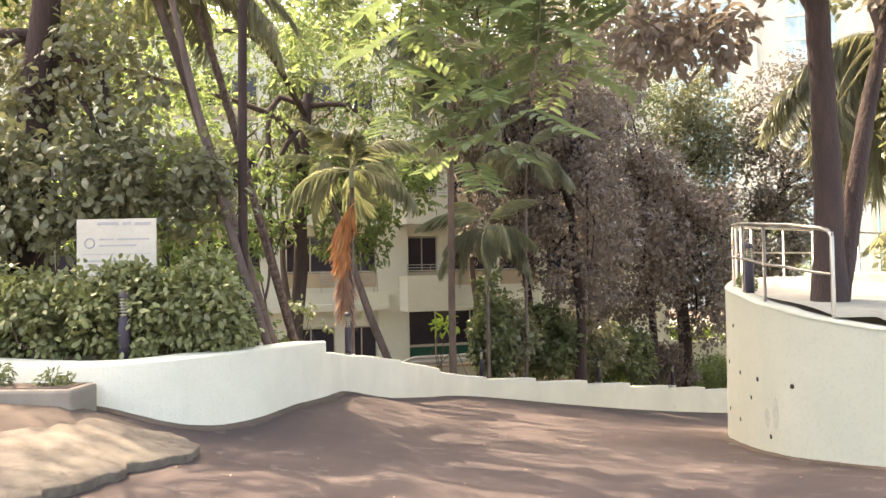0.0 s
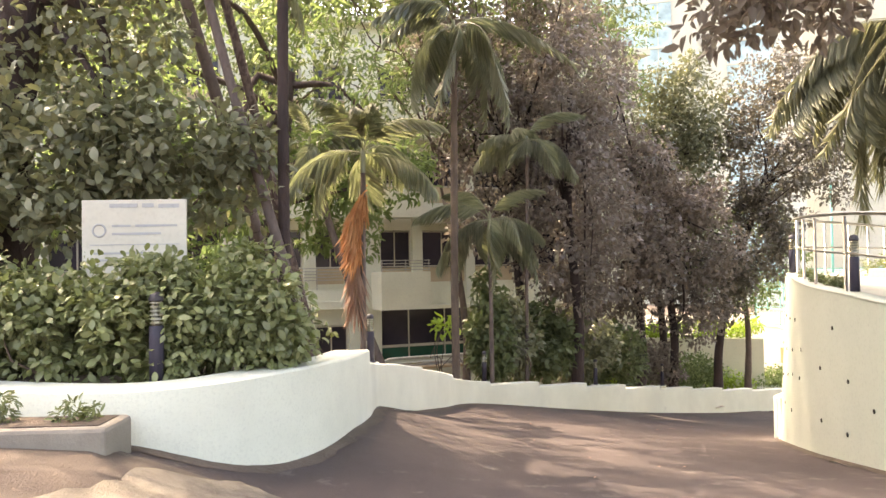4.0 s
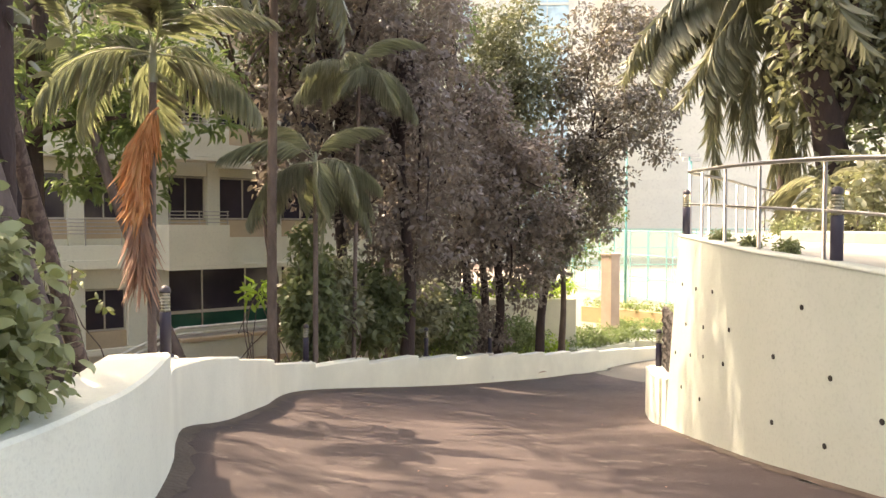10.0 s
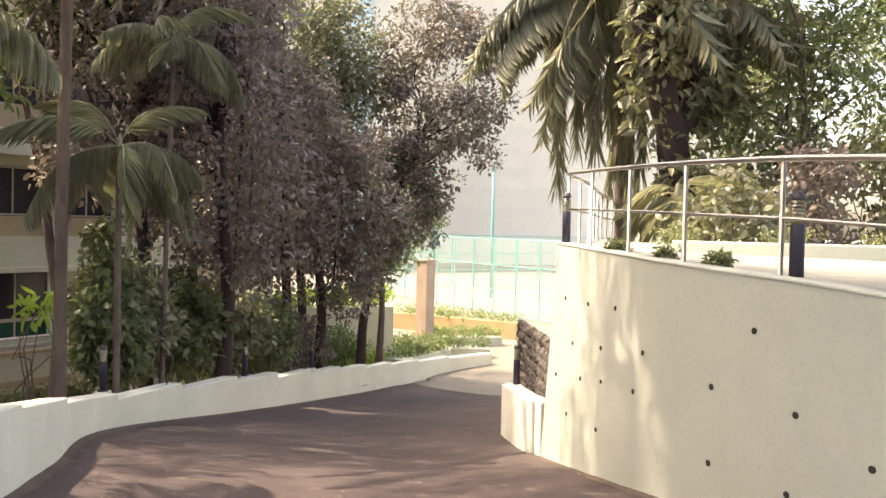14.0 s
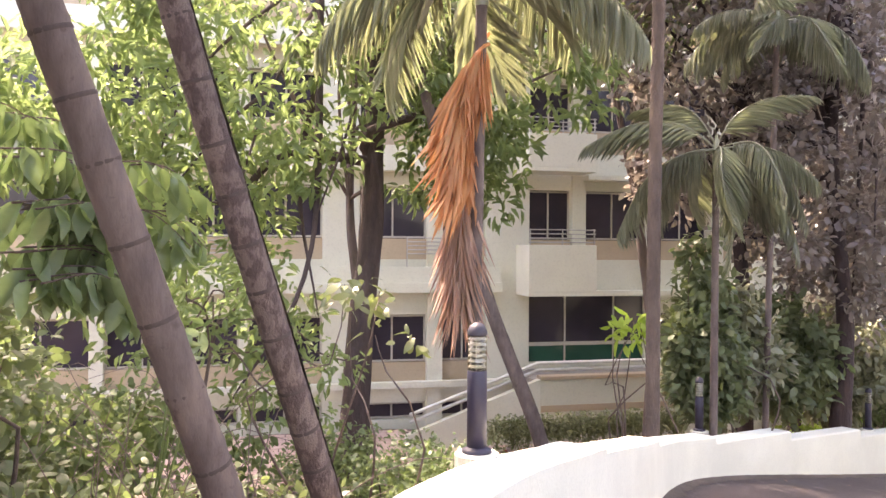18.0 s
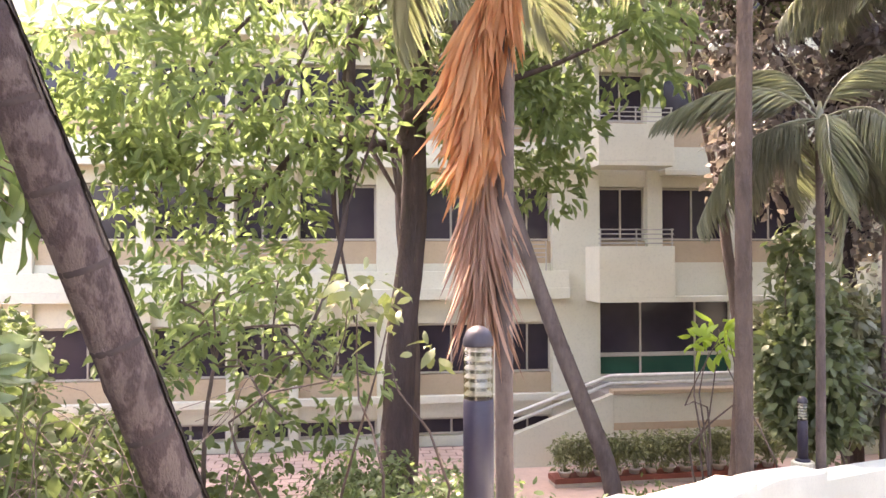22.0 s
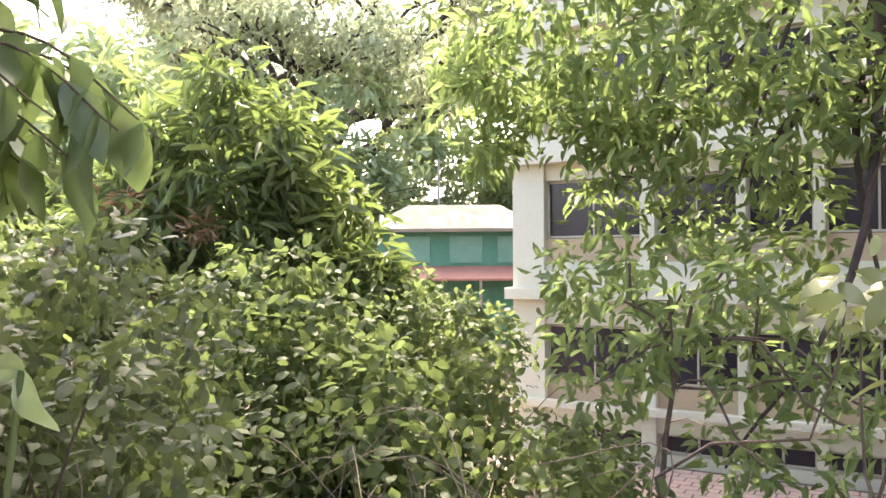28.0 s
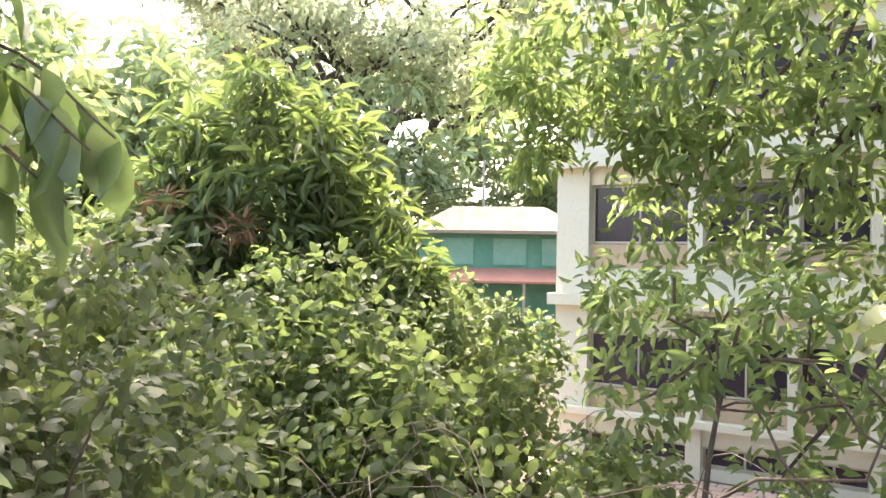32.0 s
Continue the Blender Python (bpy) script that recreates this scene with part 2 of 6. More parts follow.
# ---- building helpers ----
def part(name, data, material, parent=None, label="", m=None):
    """Links a bmesh, a mesh or (verts, faces) as one mesh object, under a thing or at top level."""
    if isinstance(data, bmesh.types.BMesh):
        me = bpy.data.meshes.new(name)
        data.to_mesh(me)
        data.free()
    elif isinstance(data, tuple):
        me = array_mesh(name, *data)
    else:
        me = data
    if not me.materials:
        me.materials.append(material)
    ob = new(name, me)
    if parent is not None:
        ob.parent = parent
    if m is not None:
        ob.matrix_local = m
    if label:
        ob["label"] = label
    return ob


def thing(name, label, category, group="", kind="", at=(0, 0, 0), turn=0.0):
    ob = new(name)
    ob.location = at
    ob.rotation_euler = (0, 0, turn)
    return tagged(ob, label, category, group, kind)


def array_mesh(name, verts, faces, smooth=False):
    """A mesh from an array of places and an array of faces with the same number of corners each."""
    verts, faces = np.asarray(verts, np.float32), np.asarray(faces, np.int32)
    me = bpy.data.meshes.new(name)
    me.vertices.add(len(verts))
    me.vertices.foreach_set("co", verts.ravel())
    k = faces.shape[1]
    me.loops.add(faces.size)
    me.loops.foreach_set("vertex_index", faces.ravel())
    me.polygons.add(len(faces))
    me.polygons.foreach_set("loop_start", np.arange(len(faces), dtype=np.int32) * k)
    me.polygons.foreach_set("loop_total", np.full(len(faces), k, np.int32))
    if smooth:
        me.polygons.foreach_set("use_smooth", np.ones(len(faces), bool))
    me.update(calc_edges=True)
    return me


def box(bm, x0, y0, z0, x1, y1, z1, bevel=0.0):
    r = bmesh.ops.create_cube(bm, size=1.0, matrix=Matrix.Translation(((x0 + x1) / 2, (y0 + y1) / 2, (z0 + z1) / 2)) @ Matrix.Diagonal((x1 - x0, y1 - y0, z1 - z0, 1)))
    if bevel:
        es = list({e for v in r["verts"] for e in v.link_edges})
        bmesh.ops.bevel(bm, geom=es, offset=bevel, segments=2, affect="EDGES", profile=0.5)


def boxed(x0, y0, z0, x1, y1, z1, bevel=0.0):
    bm = bmesh.new()
    box(bm, x0, y0, z0, x1, y1, z1, bevel)
    return bm


def lathe(profile, n=20, cap=True):
    """A turned form from (radius, height) pairs."""
    v, f = [], []
    for r, z in profile:
        v += [(r * math.cos(2 * math.pi * k / n), r * math.sin(2 * math.pi * k / n), z) for k in range(n)]
    for i in range(len(profile) - 1):
        f += [(i * n + k, i * n + (k + 1) % n, (i + 1) * n + (k + 1) % n, (i + 1) * n + k) for k in range(n)]
    bm = bmesh.new()
    vs = [bm.verts.new(p) for p in v]
    for q in f:
        bm.faces.new([vs[k] for k in q]).smooth = True
    if cap:
        bm.faces.new(vs[:n][::-1])
        bm.faces.new(vs[-n:])
    bmesh.ops.recalc_face_normals(bm, faces=bm.faces)
    return bm


def smooth_line(points, step=0.25):
    """A Catmull-Rom line through the given places, as an array at even steps."""
    p = np.array(points, float)
    p = np.vstack([2 * p[0] - p[1], p, 2 * p[-1] - p[-2]])
    out = []
    for a, b, c, d in zip(p, p[1:], p[2:], p[3:]):
        k = max(2, int(np.linalg.norm(c - b) / step))
        for u in np.arange(k) / k:
            out.append(0.5 * (2 * b + (c - a) * u + (2 * a - 5 * b + 4 * c - d) * u * u + (3 * b - a - 3 * c + d) * u**3))
    return np.vstack([out, p[-2]])


def tube_arrays(line, radii, n=10, rough=0.0, rng=None):
    """A tube round a line of places, as verts and quads."""
    line = np.asarray(line, float)
    radii = np.broadcast_to(np.asarray(radii, float), len(line))
    d = np.gradient(line, axis=0)
    d /= np.linalg.norm(d, axis=1)[:, None] + 1e-9
    ref = np.array((0.31, 0.95, 0.05)) if abs(d[0][2]) > 0.7 else np.array((0, 0, 1.0))
    a = np.cross(d, ref)
    a /= np.linalg.norm(a, axis=1)[:, None] + 1e-9
    b = np.cross(d, a)
    ang = np.linspace(0, 2 * np.pi, n, endpoint=False)
    r = radii[:, None] * (1 + (rng.uniform(-rough, rough, (len(line), n)) if rng is not None and rough else 0))
    v = line[:, None] + r[..., None] * (np.cos(ang)[None, :, None] * a[:, None] + np.sin(ang)[None, :, None] * b[:, None])
    i, k = np.meshgrid(np.arange(len(line) - 1), np.arange(n), indexing="ij")
    f = np.stack([i * n + k, i * n + (k + 1) % n, (i + 1) * n + (k + 1) % n, (i + 1) * n + k], -1).reshape(-1, 4)
    return v.reshape(-1, 3), f


def joined(pieces):
    v, f, n = [], [], 0
    for a, b in pieces:
        v.append(a)
        f.append(np.asarray(b) + n)
        n += len(a)
    return np.vstack(v), np.vstack(f)


def tube(name, line, radii, material, parent=None, n=10, rough=0.0, seed=1, label=""):
    v, f = tube_arrays(line, radii, n, rough, np.random.default_rng(seed))
    return part(name, array_mesh(name, v, f, True), material, parent, label)


def leaf_arrays(base, along, up, length, width, fold=0.25, droop=0.2):
    """Folded, pointed leaves: six corners and four faces each."""
    n = len(base)
    along = along / (np.linalg.norm(along, axis=1)[:, None] + 1e-9)
    side = np.cross(along, up)
    side /= np.linalg.norm(side, axis=1)[:, None] + 1e-9
    nor = np.cross(side, along)
    L, W = np.broadcast_to(length, n)[:, None], np.broadcast_to(width, n)[:, None]
    tip = base + along * L - nor * L * droop
    pts = [base]
    for u, w in ((0.30, 0.42), (0.68, 0.36)):
        c = base + along * L * u - nor * L * droop * u * u
        pts += [c + side * W * w + nor * W * fold, c - side * W * w + nor * W * fold]
    v = np.stack(pts + [tip], 1).reshape(-1, 3)
    k = np.arange(n)[:, None] * 6
    f = np.concatenate([k + (0, 5, 3), k + (0, 3, 1), k + (0, 2, 4), k + (0, 4, 5)], 1).reshape(-1, 3)
    return v, f


def round_leaf_arrays(base, along, up, length, width, fold=0.1, droop=0.2):
    """Rounded, bent leaves: ten corners and eight faces each."""
    n = len(base)
    along = along / (np.linalg.norm(along, axis=1)[:, None] + 1e-9)
    side = np.cross(along, up)
    side /= np.linalg.norm(side, axis=1)[:, None] + 1e-9
    nor = np.cross(side, along)
    L, W = np.broadcast_to(length, n)[:, None], np.broadcast_to(width, n)[:, None]
    pts = [base]
    for u, w in ((0.14, 0.22), (0.38, 0.46), (0.66, 0.45), (0.88, 0.24)):
        c = base + along * L * u - nor * L * droop * u * u
        pts += [c + side * W * w + nor * W * fold * (u - 0.3), c - side * W * w + nor * W * fold]
    v = np.stack(pts + [base + along * L - nor * L * droop * 1.1], 1).reshape(-1, 3)
    k = np.arange(n)[:, None] * 10
    tris = [(0, 1, 2), (7, 9, 8)]
    for j in (1, 3, 5):
        tris += [(j, j + 2, j + 3), (j, j + 3, j + 1)]
    f = np.concatenate([k + t for t in tris], 1).reshape(-1, 3)
    return v, f


def crown_arrays(rng, clumps, per, leaf, aspect=0.45, spread=0.6, up_bias=0.35, droop=0.25, rounded=False):
    """Leaves in clumps: clumps are rows of x, y, z, radius; leaves sit near each clump's skin and point outward and down."""
    c = np.repeat(np.asarray(clumps, float), per, axis=0)
    d = rng.normal(size=(len(c), 3))
    d /= np.linalg.norm(d, axis=1)[:, None]
    r = c[:, 3] * rng.uniform(0.25, 1.0, len(c)) ** 0.5
    base = c[:, :3] + d * r[:, None] * (1, 1, 0.8)
    along = d + rng.normal(size=d.shape) * spread + np.array((0, 0, -0.25))
    up = rng.normal(size=d.shape) * 0.45 + d * 0.4 + np.array((0, 0, up_bias + 0.35))
    size = leaf * rng.uniform(0.65, 1.25, len(c))
    make = round_leaf_arrays if rounded else leaf_arrays
    return make(base, along, up, size, size * aspect, 0.22, droop)


def clumps_in(rng, centre, radii, n, size, hollow=0.45):
    """Clump rows within an uneven ellipsoid, more of them near its skin."""
    d = rng.normal(size=(n, 3))
    d /= np.linalg.norm(d, axis=1)[:, None]
    r = hollow + (1 - hollow) * rng.uniform(0, 1, n) ** 0.6
    p = np.array(centre) + d * r[:, None] * np.array(radii)
    return np.column_stack([p, size * rng.uniform(0.6, 1.35, n)])


def branches_to(rng, start, ends, r0, r1=0.012, sag=0.15):
    """Bent limbs from a place on the trunk to the given ends."""
    out = []
    for e in ends:
        s, e = np.array(start, float), np.array(e, float)
        mid1 = s + (e - s) * 0.35 + rng.normal(size=3) * 0.12 * np.linalg.norm(e - s) + (0, 0, sag * np.linalg.norm(e - s))
        line = smooth_line([s, mid1, s + (e - s) * 0.7 + rng.normal(size=3) * 0.06 * np.linalg.norm(e - s), e], 0.3)
        out.append(tube_arrays(line, np.linspace(r0, r1, len(line)), 6))
    return joined(out)


def tree(name, label, category, foot, trunk_points, r0, r1, bark, leaf_mat, blobs, leaf, per, seed, aspect=0.45, limbs=7, droop=0.25, spread=0.6, group="", clump=0.55, rounded=False):
    """A tree: trunk, limbs, and a crown of leaf clumps; blobs are (centre, radii, clump count)."""
    rng = np.random.default_rng(seed)
    t = thing(name, label, category, group, at=foot)
    f = np.array(foot, float)
    line = smooth_line([np.array(p, float) - f for p in [foot] + trunk_points], 0.3)
    k = np.linspace(0, 1, len(line))
    rad = r0 + (r1 - r0) * k + 0.35 * r0 * np.exp(-k * 14)
    tube("trunk", line, rad, bark, t, 12, 0.07, seed)
    cl = np.vstack([clumps_in(rng, np.array(c) - f, r, n, clump) for c, r, n in blobs])
    ends = cl[rng.choice(len(cl), min(limbs, len(cl)), replace=False), :3]
    starts = line[(len(line) * rng.uniform(0.55, 0.98, len(ends))).astype(int)]
    for s, e in zip(starts, ends):
        part("limb", array_mesh("limb", *branches_to(rng, s, [e], r1 * 0.75), True), bark, t)
    v, fc = crown_arrays(rng, cl, per, leaf, aspect, spread, droop=droop, rounded=rounded)
    part("crown", (v, fc), leaf_mat, t)
    return t


def bush(name, label, foot, blobs, leaf, per, leaf_mat, seed, aspect=0.5, clump=0.3, stems=6, category="shrub", group="", bark=None):
    rng = np.random.default_rng(seed)
    t = thing(name, label, category, group, at=foot)
    f = np.array(foot, float)
    cl = np.vstack([clumps_in(rng, np.array(c) - f, r, n, clump, 0.3) for c, r, n in blobs])
    part("foliage", crown_arrays(rng, cl, per, leaf, aspect, rounded=leaf * aspect > 0.03), leaf_mat, t)
    ends = cl[rng.choice(len(cl), min(stems, len(cl)), replace=False), :3] if stems > 2 else cl[np.argsort(np.hypot(cl[:, 0], cl[:, 1]))[:stems], :3]
    for e in ends:
        part("stem", array_mesh("stem", *branches_to(rng, (e[0] * 0.5, e[1] * 0.5, -0.3), [e], 0.018, 0.005), True), bark or BARK, t)
    return t


def frond_arrays(rng, length, droop, pairs, leaflet, hang, width=0.03, twist=0.0):
    """A feather frond along +x from the origin, bending down: rachis and leaflets."""
    u = np.linspace(0, 1, 14)
    line = np.column_stack([length * (u - 0.22 * droop * u**2), 0.04 * np.sin(u * 5) * length, length * (0.28 * u * (1 - droop * 0.3) - droop * 0.62 * u**2.2)])
    rv, rf = tube_arrays(line, np.linspace(0.014, 0.003, 14), 5)
    s = np.linspace(0.16, 0.985, pairs)
    p = np.column_stack([np.interp(s, u, line[:, k]) for k in range(3)])
    d = np.column_stack([np.interp(s, u, np.gradient(line[:, k])) for k in range(3)])
    d /= np.linalg.norm(d, axis=1)[:, None]
    out = []
    tri = []
    for sgn in (-1, 1):
        side = np.cross(d, (0, 0, 1.0)) * sgn
        along = d * 0.75 + side * 0.85 + np.array((0, 0, -hang)) + rng.normal(size=d.shape) * 0.10
        ln = leaflet * (0.45 + 0.75 * np.sin(np.pi * np.clip(s * 0.92 + 0.08, 0, 1))) * rng.uniform(0.8, 1.15, pairs)
        up = np.cross(along, d) * sgn
        tri.append(leaf_arrays(p, along, up * 0 + (0, 0, 1.0), ln, width * rng.uniform(0.8, 1.3, pairs), 0.25, 0.18 + 0.35 * hang))
    lv, lf = joined(tri)
    f = np.vstack([np.column_stack([rf[:, :3]]), np.column_stack([rf[:, [0, 2, 3]]])])
    return joined([(rv, f), (lv, lf)])


def palm(name, label, trunk_points, r0, r1, fronds, length, seed, droop=0.9, hang=0.35, leaflet=0.42, pairs=44, leaf_mat=None, skirt=0, bark=None, rings=0.11, width=0.035, group="", tilt=(0.0, 1.1)):
    """A palm: ringed trunk, crownshaft and feather fronds as parts."""
    rng = np.random.default_rng(seed)
    foot = np.array(trunk_points[0], float)
    t = thing(name, label, "palm tree", group, at=tuple(foot))
    line = smooth_line([np.array(p, float) - foot for p in trunk_points], 0.035)
    k = np.linspace(0, 1, len(line))
    run = np.concatenate([[0], np.cumsum(np.linalg.norm(np.diff(line, axis=0), axis=1))])
    rad = (r0 + (r1 - r0) * k) * (1 + 0.05 * (np.cos(2 * np.pi * run / rings) > 0.93))
    tube("trunk", line, rad, bark or PALMBARK, t, 12, 0.015, seed)
    top = line[-1]
    if fronds:
        tube("crownshaft", [top - (0, 0, 0.05), top + (0, 0, 0.25), top + (0, 0, 0.5)], [r1 * 1.25, r1 * 1.1, r1 * 0.4], L_PALM, t, 10)
        kinds = [array_mesh("frond", *frond_arrays(rng, length, droop * q, pairs, leaflet, hang, width)) for q in (0.75, 1.0, 1.25)]
        for i in range(fronds):
            a = i * 2.4 + rng.uniform(-0.3, 0.3)
            pitch = -radians(rng.uniform(25 * tilt[0] - 15, 55 * tilt[1])) if i % 3 else radians(rng.uniform(-5, 25))
            m = Matrix.Translation(top + (0, 0, 0.30)) @ Matrix.Rotation(a, 4, "Z") @ Matrix.Rotation(pitch, 4, "Y") @ Matrix.Rotation(rng.uniform(-0.5, 0.5), 4, "X") @ Matrix.Scale(rng.uniform(0.8, 1.1), 4)
            part("frond", kinds[i % 3], leaf_mat or L_PALM, t, m=m)
    return t


def steps01(v, a, b):
    u = np.clip((v - a) / (b - a), 0, 1)
    return u * u * (3 - 2 * u)


# ---- ground levels ----
LEFT_WALL = [(-9.0, 8.9), (-6.5, 8.6), (-5.2, 8.35), (-4.2, 8.22), (-3.55, 8.4), (-3.10, 8.9), (-2.80, 9.6), (-2.64, 10.5), (-2.56, 11.5), (-2.55, 12.4), (-2.48, 13.3), (-2.20, 14.4), (-1.88, 15.5), (-1.52, 16.6), (-0.5, 19.7), (2.6, 23.7), (6.5, 28.2), (9.4, 31.0), (12.2, 33.4), (15.2, 35.1), (18.1, 35.9)]
RIGHT_WALL = [(9.5, 5.6), (5.5, 7.1), (3.9, 8.2), (3.04, 9.42), (2.93, 10.1), (2.92, 10.64), (3.14, 12.18), (3.41, 13.2), (4.0, 14.7), (4.56, 16.0)]
BACK_WALL = [(4.56, 16.0), (4.9, 16.4), (6.5, 17.7), (10.5, 21.3), (18.5, 27.5), (34, 38)]


def road_z(x, y):
    """The height of the drive, which falls away ahead and a little to the right."""
    x, yy = np.clip(np.asarray(x, float), -5.5, 13), np.clip(np.asarray(y, float), 0, 34.3)
    z = 0.0391 + 0.02358 * x + 0.00332 * yy - 0.00987 * x * yy - 0.00786 * yy**2 + 0.00923 * x**2 + 0.000175 * yy**3
    z = np.where(np.asarray(y) < 7, np.minimum(z, 0.02) * steps01(np.asarray(y, float), -1, 7), z)
    z = z - np.clip(np.asarray(y, float) - 34.3, 0, 16) * 0.09
    return np.maximum(z, -4.5) + 0.2 * np.exp(-(((np.asarray(x, float) + 2.7) / 1.3) ** 2)) * steps01(np.asarray(y, float), 8.0, 10.5) * steps01(-np.asarray(y, float), -15.5, -12.5) + 0.22 * steps01(-np.asarray(x, float), 2.9, 4.2) * steps01(-np.asarray(y, float), -10.5, -9.0)


def garden_z(x, y):
    """The planted slope between the drive's wall and the building."""
    y = np.asarray(y, float)
    z = 0.55 - 1.45 * steps01(y, 10.5, 14.5) - 2.85 * steps01(y, 14.0, 26.5) + 0.12 * np.sin(np.asarray(x) * 0.9) * np.cos(y * 0.7)
    z = np.where(y > 26, np.minimum(z, -3.78), z)
    return z - 0.88 * steps01(np.asarray(x, float), 9.5, 12.5) * steps01(y, 31.5, 34.5)


def side_of(line, x, y):
    """Signed distance to a line in plan: positive to its left when walking along it."""
    p = np.asarray(line, float)
    x, y = np.asarray(x, float), np.asarray(y, float)
    best, sign = np.full(x.shape, 1e9), np.zeros(x.shape)
    for (ax, ay), (bx, by) in zip(p, p[1:]):
        dx, dy = bx - ax, by - ay
        u = np.clip(((x - ax) * dx + (y - ay) * dy) / (dx * dx + dy * dy), 0, 1)
        d = np.hypot(x - ax - u * dx, y - ay - u * dy)
        s = dx * (y - ay) - dy * (x - ax)
        near = d < best
        best, sign = np.where(near, d, best), np.where(near, s, sign)
    return best * np.sign(sign)


LW = smooth_line([(*p, 0) for p in LEFT_WALL], 0.12)[:, :2]
RW = smooth_line([(*p, 0) for p in RIGHT_WALL], 0.15)[:, :2]
BW = smooth_line([(*p, 0) for p in BACK_WALL], 0.3)[:, :2]


def left_top(x, y):
    """The left wall's top edge before it is cut into steps."""
    return np.interp(y, [8.2, 9.6, 11.60, 11.66, 13.0, 15.3, 16.4, 19.75, 23.75, 28.4, 33.4, 35.1, 35.9], [0.66, 0.68, 0.55, 0.40, 0.24, -0.10, -0.33, -1.05, -1.77, -2.66, -3.62, -3.92, -4.05])


def right_top(y):
    return np.interp(y, [5.6, 8.8, 9.8, 11.6, 13.8, 16.0], [0.66, 0.83, 0.97, 1.09, 1.18, 1.26])


# ---- ground, drive, plaza ----
def grid(xs, ys, zf, keep=None):
    xs, ys = np.asarray(xs, float), np.asarray(ys, float)
    gx, gy = np.meshgrid(xs, ys, indexing="ij")
    gz = zf(gx, gy)
    v = np.stack([gx, gy, gz], -1).reshape(-1, 3)
    ny = len(ys)
    i, j = np.meshgrid(np.arange(len(xs) - 1), np.arange(ny - 1), indexing="ij")
    f = np.stack([i * ny + j, (i + 1) * ny + j, (i + 1) * ny + j + 1, i * ny + j + 1], -1).reshape(-1, 4)
    if keep is not None:
        c = v[f].mean(1)
        f = f[keep(c[:, 0], c[:, 1])]
        used, inv = np.unique(f, return_inverse=True)
        v, f = v[used], inv.reshape(-1, 4)
    return v, f


TERRACE = np.vstack([RW, BW[1:], [(34, 5)]])


def inside(poly, x, y):
    p, c = np.asarray(poly, float), np.zeros(np.shape(x), bool)
    for (ax, ay), (bx, by) in zip(p, np.roll(p, -1, axis=0)):
        hit = ((ay > y) != (by > y)) & (x < (bx - ax) * (y - ay) / (by - ay + 1e-12) + ax)
        c ^= hit
    return c


def ground_z(x, y):
    s = side_of(LW, x, y)
    left = garden_z(x, y)
    z = np.where(s > 0.5, left, road_z(x, y) - 0.15)
    z = np.where((x < -8.8) & (y < 9.5), 0.05, z)
    far = steps01(np.hypot(x, y - 20), 45, 110)
    return z * (1 - far) + far * -4.8


coarse = [-900, -500, -300, -200, -140, -100, -75, -58, -45, -36, -28, -22, -18, -15]
xs = coarse + list(np.arange(-13, 16, 0.4)) + [-c for c in coarse[::-1]]
ys = [c + 6 for c in coarse] + list(np.arange(-7, 40, 0.4)) + [40 - c for c in coarse[::-1]]
tagged(part("ground", array_mesh("ground", *grid(xs, ys, ground_z), True), SOIL), "dark garden soil with dry leaf litter", "ground", kind="stuff")
tagged(part("road", array_mesh("road", *grid(np.arange(-7, 32, 0.3), np.arange(-9, 50, 0.3), road_z, lambda x, y: (side_of(LW, x, y) < 0.1) & ~inside(TERRACE, x, y) & (x < 12.8) & (y < 33.6))), ASPHALT), "worn brown-grey asphalt drive sloping down, dappled with sun", "road", kind="structure")
tagged(part("pavement", array_mesh("pavement", *grid(np.arange(5, 70, 0.8), np.arange(18, 95, 0.8), lambda x, y: road_z(x, y) - 0.03, lambda x, y: ((side_of(LW, x, y) < 0.1) | ((x > 12.6) & (y > 35))) & ~inside(TERRACE, x, y)))
           , PLAZA), "pale sunlit paved court below the drive", "pavement", kind="structure")

# raised dusty footway beside the drive
foot_line = smooth_line([(-3.0, 7.9, 0), (-2.95, 7.3, 0), (-3.15, 6.2, 0), (-3.3, 5.0, 0), (-3.5, 3.0, 0), (-3.7, -2.0, 0)], 0.15)
rng0 = np.random.default_rng(4)
fv = []
for i, (x, y, _) in enumerate(foot_line):
    j = rng0.uniform(-0.09, 0.09) + 0.12 * math.sin(i * 0.9) + 0.06 * math.sin(i * 2.3)
    for k, xx in enumerate((x + j - 0.22, x + j - 0.27, x - 1.2, x - 4.5)):
        fv.append((xx, y, float(road_z(xx, y)) + (-0.06, 0.035, 0.07, 0.10)[k] + rng0.uniform(-0.008, 0.008)))
ff = [(i * 4 + k, i * 4 + k + 1, (i + 1) * 4 + k + 1, (i + 1) * 4 + k) for i in range(len(foot_line) - 1) for k in range(3)]
tagged(part("footway", (fv, ff), DUST), "trodden brown dusty footway beside the drive", "pavement", kind="structure")
